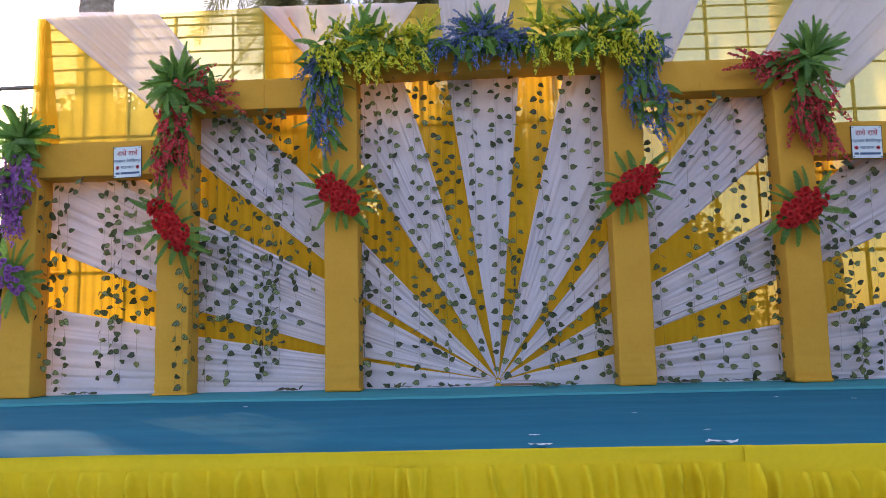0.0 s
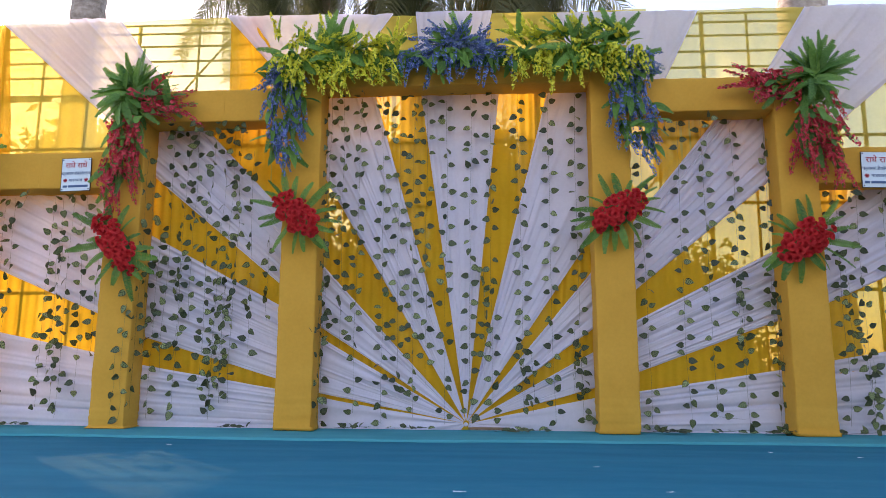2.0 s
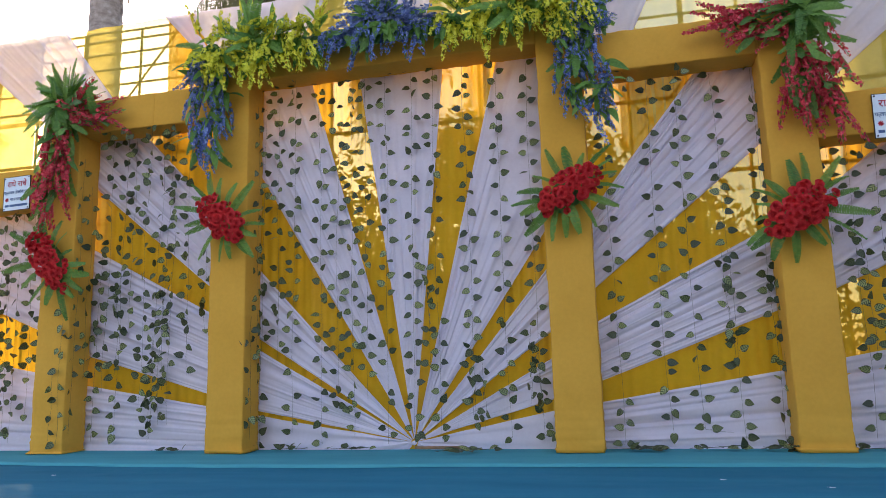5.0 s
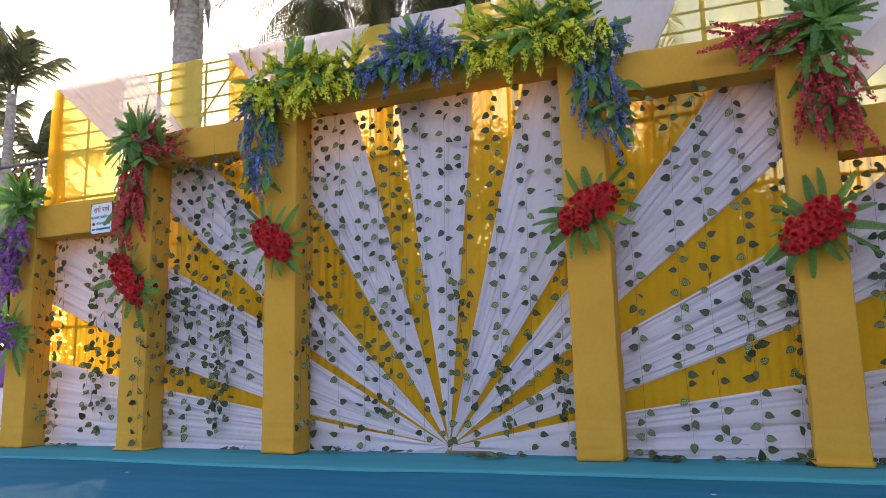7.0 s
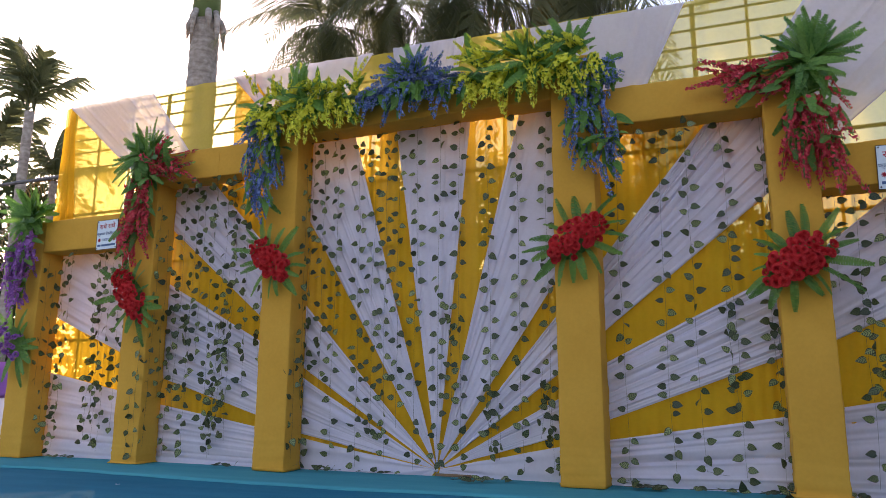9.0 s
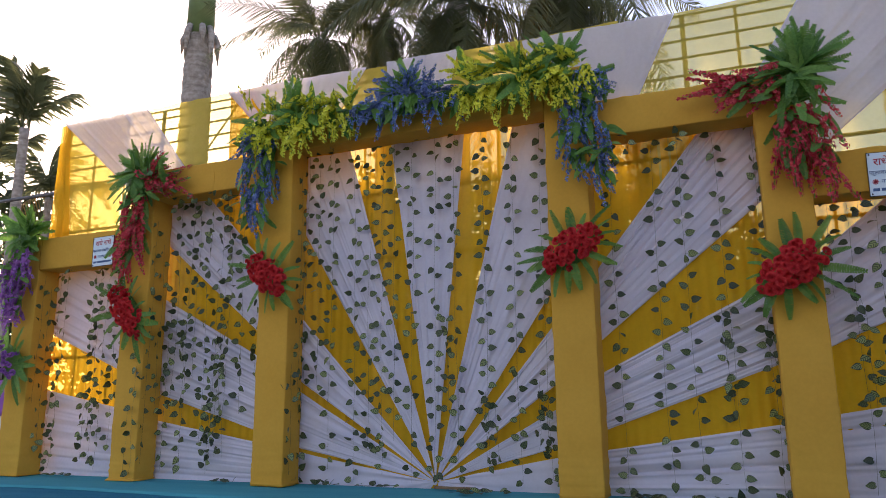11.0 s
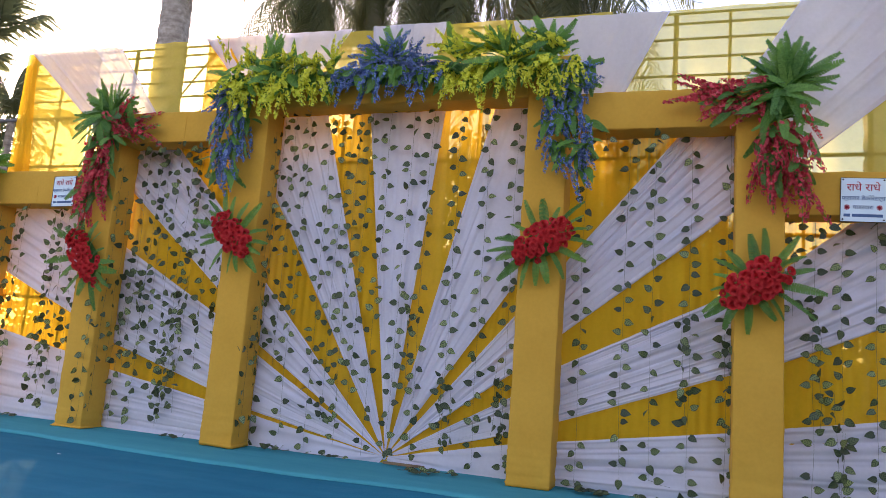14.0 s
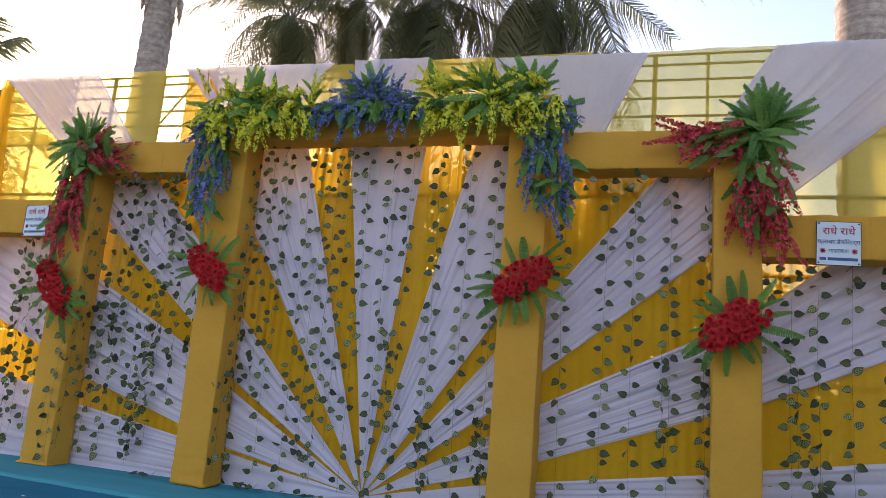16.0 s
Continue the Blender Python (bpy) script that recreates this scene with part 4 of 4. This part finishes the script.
def lettering(text, size, mat, parent, x, z, label):
    cu = bpy.data.curves.new("lettering", "FONT")
    cu.body, cu.size, cu.align_x, cu.align_y, cu.extrude = text, size, "CENTER", "CENTER", 0.0008
    ob = new("lettering", cu)
    bpy.context.view_layer.update()
    me = bpy.data.meshes.new_from_object(ob.evaluated_get(bpy.context.evaluated_depsgraph_get()))
    bpy.data.objects.remove(ob)
    me.materials.clear()
    me.materials.append(mat)
    child("lettering", me, parent, pose(x, -0.0065, z, 90), label)


def sign(x, z, turn, w=0.245, h=0.272):
    t = thing("decorator_sign", "small pale blue board with Hindi lettering hung on a beam", "sign", "name boards", m=pose(x, -0.012, z, 0, turn, 0))
    bm = bmesh.new()
    box(bm, -w / 2, w / 2, -0.004, 0.004, -h / 2, h / 2)
    bmesh.ops.bevel(bm, geom=bm.edges[:], offset=0.002, segments=1, affect="EDGES")
    part("board", bm, M_BOARD, t, "", False)
    for x0, x1, z0, z1 in ((-w / 2 - 0.0015, w / 2 + 0.0015, h / 2, h / 2 + 0.0015), (-w / 2 - 0.0015, w / 2 + 0.0015, -h / 2 - 0.0015, -h / 2), (-w / 2 - 0.0015, -w / 2, -h / 2, h / 2), (w / 2, w / 2 + 0.0015, -h / 2, h / 2)):
        bm = bmesh.new()
        box(bm, x0, x1, -0.006, 0.005, z0, z1)
        part("rim", bm, M_RIM, t, "", False)
    for sx in (-1, 1):
        for sz in (-1, 1):
            bm = bmesh.new()
            rod(bm, (sx * (w / 2 - 0.012), -0.004, sz * (h / 2 - 0.012)), (sx * (w / 2 - 0.012), -0.008, sz * (h / 2 - 0.012)), 0.005, 8)
            part("screw", bm, M_RIM, t)
    lettering("\u0930\u093e\u0927\u0947 \u0930\u093e\u0927\u0947", 0.064, M_TXT_RED, t, 0, 0.075, "large red Hindi lettering")
    lettering("\u092b\u094d\u0932\u093e\u0935\u0930 \u0921\u0947\u0915\u094b\u0930\u0947\u091f\u0930\u094d\u0938", 0.036, M_TXT_BLUE, t, 0, 0.008, "blue Hindi lettering")
    lettering("\u0917\u093e\u0921\u0930\u0935\u093e\u0930\u093e", 0.034, M_TXT_BLUE, t, 0, -0.048, "blue Hindi lettering")
    for x0, x1, z in ((-0.105, -0.07, -0.098), (-0.06, 0.105, -0.098)):
        bm = bmesh.new()
        box(bm, x0, x1, -0.006, -0.0035, z - 0.009, z + 0.009)
        part("text_bar", bm, M_TXT_BLUE, t, "blue bar of writing", False)
    for sx in (-1, 1):
        bm = bmesh.new()
        for k in range(4):
            r = bmesh.ops.create_cube(bm, size=1)
            m = Matrix.Translation((sx * 0.088, -0.005, -0.048)) @ Matrix.Rotation(k * math.pi / 4, 4, "Y") @ Matrix.Diagonal((0.034, 0.0025, 0.006, 1))
            bmesh.ops.transform(bm, matrix=m, verts=r["verts"])
        part("flower_mark", bm, M_TXT_RED, t, "small red flower mark", False)


# ---- litter on the stage ----


def litter():
    rnd = random.Random(31)
    for i, (x, y, s) in enumerate(((0.172, -2.84, 0.085), (0.92, -2.855, 0.12), (0.171, -2.543, 0.05), (0.986, -2.464, 0.035), (-1.7, -1.0, 0.035), (1.9, -1.0, 0.03), (2.3, -1.2, 0.03), (0.8, -1.75, 0.03), (2.4, -1.7, 0.03), (-0.3, -0.4, 0.025))):
        bm = bmesh.new()
        bmesh.ops.create_grid(bm, x_segments=5, y_segments=3, size=0.5)
        for v in bm.verts:
            v.co = Vector((v.co.x * s, v.co.y * s * 0.35, 0.012 * s / 0.1 * (0.6 + fold((v.co.x * 4, v.co.y * 5, 0), i * 3.3))))
            v.co.x += 0.2 * s * fold((v.co.y * 30, i, 0))
        thing("paper_scrap", "small crumpled white scrap lying on the blue carpet", "litter", "scraps", data=mesh_of("paper_scrap", bm, M_PAPER), m=pose(x, y, STAGE + 0.001, 0, 0, rnd.uniform(-20, 20)))
    bm = bmesh.new()
    box(bm, 0.10, 0.42, 0.19, 0.215, STAGE + 0.016, STAGE + 0.034)
    bmesh.ops.bevel(bm, geom=bm.edges[:], offset=0.003, segments=1, affect="EDGES")
    thing("wood_batten", "thin brown wooden batten lying at the backdrop foot", "batten", data=mesh_of("wood_batten", bm, M_WOOD, False))


# ---- trees behind ----


def frond_mesh(seed, L=2.6, n=84, w=0.46, mat=None, droop=0.55, blade=0.011):
    """A feather palm frond: an arching rib with narrow hanging leaflets."""
    rnd = random.Random(seed)
    verts, faces = [], []

    def at(f):
        return Vector((0.08 * math.sin(f * 3 + seed), L * (f - 0.18 * f * f), L * (0.22 * f - droop * f * f)))

    for i in range(14):
        a, b = at(i / 14), at((i + 1) / 14)
        r, r2 = 0.022 * (1 - i / 14) + 0.003, 0.022 * (1 - (i + 1) / 14) + 0.003
        k = len(verts)
        verts += [(a.x - r, a.y, a.z), (a.x + r, a.y, a.z), (a.x, a.y, a.z - r), (b.x - r2, b.y, b.z), (b.x + r2, b.y, b.z), (b.x, b.y, b.z - r2)]
        faces += [(k, k + 1, k + 4, k + 3), (k + 1, k + 2, k + 5, k + 4), (k + 2, k, k + 3, k + 5)]
    for i in range(n):
        f = 0.14 + 0.86 * i / n
        p = at(f)
        d = (at(min(1, f + 0.03)) - p).normalized()
        for sgn in (-1, 1):
            ln = w * (0.55 + 0.6 * math.sin(math.pi * f ** 0.8)) * rnd.uniform(0.8, 1.15)
            out = Vector((sgn * 0.85, 0, 0)) + d * rnd.uniform(0.45, 0.8) + Vector((0, 0, rnd.uniform(-0.6, -0.05)))
            mid = p + out * ln * 0.5
            tip = p + out * ln * 0.9 + Vector((0, 0, -ln * rnd.uniform(0.45, 0.9)))
            t = d * blade
            k = len(verts)
            verts += [tuple(p - t), tuple(p + t), tuple(mid + t * 1.1), tuple(tip), tuple(mid - t * 1.1)]
            faces += [(k, k + 1, k + 2, k + 4), (k + 4, k + 2, k + 3)]
    return raw_mesh("frond", verts, faces, mat or M_PALM, False)


FRONDS = [frond_mesh(1, droop=0.45), frond_mesh(2, droop=0.75), frond_mesh(3, 2.3, droop=0.95), frond_mesh(4, 2.0, droop=1.25)]
YOUNG = [frond_mesh(11, 1.9, 24, 0.50, droop=0.22, blade=0.034), frond_mesh(12, 1.7, 22, 0.5, droop=0.5, blade=0.034), frond_mesh(13, 2.1, 22, 0.42, droop=0.95, blade=0.03)]
DRYFROND = frond_mesh(9, 1.6, 34, 0.3, M_DRY, 1.2)


def tube(bm, pts, radii, sides=14):
    rings = []
    for i, (p, r) in enumerate(zip(pts, radii)):
        q = pts[min(i + 1, len(pts) - 1)] - pts[max(i - 1, 0)]
        m = q.to_track_quat("Z", "Y").to_matrix()
        rings.append([bm.verts.new(p + m @ Vector((r * math.cos(k * math.tau / sides), r * math.sin(k * math.tau / sides), 0))) for k in range(sides)])
    for a, b in zip(rings, rings[1:]):
        for k in range(sides):
            bm.faces.new((a[k], a[(k + 1) % sides], b[(k + 1) % sides], b[k]))
    bm.faces.new(rings[0][::-1])
    bm.faces.new(rings[-1])


def palm(x, y, height, r, seed, fronds=16, label="tall grey-trunked palm behind the backdrop", low=0.2, lean=(0, 0), size=1.0, dry=0, shaft=0.0, skirt=0, young=False):
    rnd = random.Random(seed)
    t = thing("palm_tree", label, "palm tree", "palms", m=pose(x, y, GROUND - 0.05))
    bm = bmesh.new()
    pts, radii = [], []
    n = int(height / 0.12)
    for i in range(n + 1):
        u = i / n
        pts.append(Vector((lean[0] * u * u, lean[1] * u * u, height * u)))
        radii.append(r * (1.15 - 0.25 * u) * (1.05 if i % 2 else 0.985) * (1.25 - 0.25 * min(1, u * 8)))
    tube(bm, pts, radii)
    part("trunk", bm, M_BARK, t)
    top = pts[-1]
    c = top + Vector((0, 0, 0.02))
    if shaft:
        bm = bmesh.new()
        tube(bm, [top, top + Vector((0, 0, shaft * 0.4)), top + Vector((0, 0, shaft * 0.8)), top + Vector((0, 0, shaft))], [r * 0.93, r * 0.88, r * 0.7, r * 0.3])
        part("crownshaft", bm, M_SHAFT, t, "smooth green crownshaft")
        c = top + Vector((0, 0, shaft * 0.9))
        for k in range(7):
            a = k * 0.9 + rnd.uniform(-0.3, 0.3)
            bm = bmesh.new()
            p = top + Vector((math.cos(a), math.sin(a), 0)) * r * 0.95
            ln = rnd.uniform(0.25, 0.9)
            tube(bm, [p + Vector((0, 0, 0.12)), p + Vector((math.cos(a) * 0.06, math.sin(a) * 0.06, -0.02)), p + Vector((math.cos(a) * 0.09, math.sin(a) * 0.09, -ln))], [0.05, 0.06, 0.008], 6)
            part("old_sheath", bm, M_BARK, t, "torn brown fibre of an old leaf sheath")
    for i in range(skirt):
        a = i * 2.399 + rnd.uniform(-0.2, 0.2)
        m = Matrix.Translation(c - Vector((0, 0, 0.15))) @ Matrix.Rotation(a, 4, "Z") @ Matrix.Rotation(-0.75 - rnd.uniform(0, 0.35), 4, "X") @ Matrix.Scale(size * rnd.uniform(0.55, 0.8), 4)
        child("frond", FRONDS[3 - i % 2], t, m)
    for i in range(fronds):
        a = i * 2.399 + rnd.uniform(-0.3, 0.3)
        el = (1.4 if young else 1.1) - (1.1 + low) * (i / fronds) + rnd.uniform(-0.12, 0.12)
        kind = 0 if el > 0.7 else (1 if el > 0.35 else (2 if el > 0.0 else 3))
        m = Matrix.Translation(c) @ Matrix.Rotation(a, 4, "Z") @ Matrix.Rotation(el, 4, "X") @ Matrix.Rotation(rnd.uniform(-0.4, 0.4), 4, "Y") @ Matrix.Scale(size * rnd.uniform(0.85, 1.12), 4)
        child("frond", YOUNG[min(2, kind)] if young else FRONDS[kind], t, m)
    for i in range(dry):
        m = Matrix.Translation(c) @ Matrix.Rotation(rnd.uniform(0, 6.3), 4, "Z") @ Matrix.Rotation(-0.3, 4, "X")
        child("dry_frond", DRYFROND, t, m, "yellowed dry frond")


def leaf_cloud(rnd, centres, per, spread, size, mat, name):
    verts, faces = [], []
    for c in centres:
        for _ in range(per):
            p = Vector(c) + Vector((rnd.gauss(0, spread), rnd.gauss(0, spread), rnd.gauss(0, spread * 0.75)))
            d = Vector((rnd.gauss(0, 1), rnd.gauss(0, 1), rnd.gauss(-0.3, 0.7))).normalized()
            s = d.cross(Vector((rnd.gauss(0, 1), rnd.gauss(0, 1), rnd.gauss(0, 1)))).normalized()
            ln = size * rnd.uniform(0.7, 1.4)
            k = len(verts)
            verts += [tuple(p), tuple(p + d * ln * 0.5 + s * ln * 0.22), tuple(p + d * ln), tuple(p + d * ln * 0.5 - s * ln * 0.22)]
            faces.append((k, k + 1, k + 2, k + 3))
    return raw_mesh(name, verts, faces, mat, False)


def tree(x, y, height, seed, r=0.12, crown=1.6, clumps=22, per=70, size=0.13, label="leafy green tree added behind the backdrop to shade the cloth", start=0.35, spread=0.42):
    rnd = random.Random(seed)
    t = thing("tree", label, "tree", "trees", m=pose(x, y, GROUND - 0.05))
    bm = bmesh.new()
    pts = [Vector((0.15 * fold((i * 0.4, 0, 0), seed), 0.15 * fold((0, i * 0.4, 0), seed), height * i / 8)) for i in range(9)]
    tube(bm, pts, [r * (1.1 - 0.9 * i / 8) for i in range(9)], 9)
    part("trunk", bm, M_BARK, t)
    bm = bmesh.new()
    centres = []
    for i in range(clumps):
        u = start + (1 - start) * (i + rnd.random()) / clumps
        base = pts[0].lerp(pts[-1], u * 0.92)
        a = rnd.uniform(0, math.tau)
        reach = crown * (0.35 + 0.65 * math.sin(math.pi * min(1, 0.12 + (u - start) / (1 - start) * 0.85))) * rnd.uniform(0.35, 1.0)
        tip = base + Vector((math.cos(a) * reach, math.sin(a) * reach, 0.35 * reach + 0.1))
        rod(bm, base, tip, r * 0.3 * (1.1 - u * 0.7), 5, 0.008)
        centres.append(tip)
    part("limbs", bm, M_BARK, t)
    child("crown", leaf_cloud(rnd, centres, per, spread, size, M_TREE, "crown"), t)


def trees():
    droopy = "palm with drooping fronds behind the backdrop"
    young = "slender young palm with upright fronds beside the stage"
    palm(-5.56, 3.85, 7.5, 0.245, 1, 14, low=-0.45, shaft=2.2)
    palm(4.2, 3.3, 8.6, 0.29, 2, 14, low=-0.45, shaft=1.6)
    palm(-2.65, 2.9, 6.35, 0.13, 3, 24, droopy, 0.9, size=0.58, skirt=9)
    palm(-0.7, 3.0, 6.5, 0.15, 4, 19, droopy, 0.8, size=0.9, dry=2, skirt=7)
    palm(0.75, 3.0, 6.5, 0.15, 5, 19, droopy, 0.8, size=0.9, dry=2, skirt=7)
    palm(-2.0, 3.6, 6.9, 0.13, 6, 20, droopy, 0.9, size=0.62, skirt=8)
    palm(-7.72, 2.55, 5.75, 0.075, 7, 7, young, -0.55, size=0.70, young=True)
    palm(-8.1, 3.4, 4.9, 0.06, 8, 9, young, 0.1, size=0.55, dry=2, young=True)
    palm(-9.3, 3.2, 5.5, 0.06, 9, 8, young, -0.1, size=0.6, young=True)
    tree(-10.6, 4.7, 5.9, 12, 0.08, 1.5, 38, 110, 0.2, "leafy green tree beside the stage", 0.15, 0.45)
    tree(-10.0, 3.2, 3.9, 13, 0.07, 1.2, 30, 110, 0.18, "leafy green tree beside the stage", 0.15, 0.4)
    # Hidden tree rows, added to block the sun and darken the thin cloth.
    for i, (x, y, h, w) in enumerate(((-9.2, 6.6, 3.3, 0.9), (-7.3, 6.4, 5.6, 0.7), (-6.2, 7.0, 5.6, 1.3), (-5.2, 6.4, 5.5, 1.3), (-4.2, 6.9, 5.5, 1.3), (-3.9, 6.4, 5.2, 1.2), (-0.7, 6.6, 5.5, 1.3), (0.4, 7.0, 5.2, 1.3), (1.8, 6.5, 4.3, 1.2), (3.6, 8.5, 3.2, 1.3),
                                      (-2.3, 6.9, 3.3, 1.0), (-7.7, 8.0, 6.2, 0.8), (-6.4, 8.2, 6.2, 1.3), (-5.9, 8.4, 6.0, 1.3))):
        tree(x, y, h, 20 + i, 0.12, w, 60, 150, 0.2, start=0.06, spread=0.42 if w > 1 else 0.3)


def side_pieces():
    bm = drape((-5.4, STAGE), (-4.25, STAGE), (-5.4, 1.5), (-4.25, 1.5), 0.2, 12, 88, 0.4, 10, most=0.03)
    thing("side_curtain", "white cloth hanging to the stage beside the outer pillar", "curtain", data=mesh_of("side_curtain", bm, M_WHITE))
    bm = drape((-5.45, 1.14), (-4.23, 1.14), (-5.45, 1.53), (-4.23, 1.53), 0.15, 9, 89, 0.4, 8, most=0.035)
    for v in bm.verts:
        if v.co.z < 1.17:
            v.co.z += 0.06 * abs(math.sin(v.co.x * 9))
    thing("purple_swag", "purple cloth swag with a scalloped edge over white cloth", "swag", data=mesh_of("purple_swag", bm, M_PURPLE))
    t = thing("pipe_rail", "thin grey scaffold pipe with a small floodlight beside the stage", "pipe rail")
    bm = bmesh.new()
    rod(bm, (-8.5, 1.8, GROUND), (-8.5, 1.8, 4.6), 0.03, 8)
    part("post", bm, M_HARDWARE, t)
    bm = bmesh.new()
    rod(bm, (-10.5, 1.8, 4.05), (-4.6, 1.8, 4.05), 0.025, 8)
    part("rail", bm, M_HARDWARE, t)
    bm = bmesh.new()
    box(bm, -7.75, -7.5, 1.68, 1.76, 3.72, 3.95)
    bmesh.ops.bevel(bm, geom=bm.edges[:], offset=0.015, segments=2, affect="EDGES")
    part("floodlight", bm, M_HARDWARE, t, "small square floodlight")


ground()
unseen_wall()
stage()
skirts()
frame_work()
backdrops()
top_cloths()
rods()
trees()
side_pieces()
flowers()
sign(-3.08, 2.665, -1.5)
sign(3.178, 2.608, 1.5)
litter()
sprigs()
ivies()
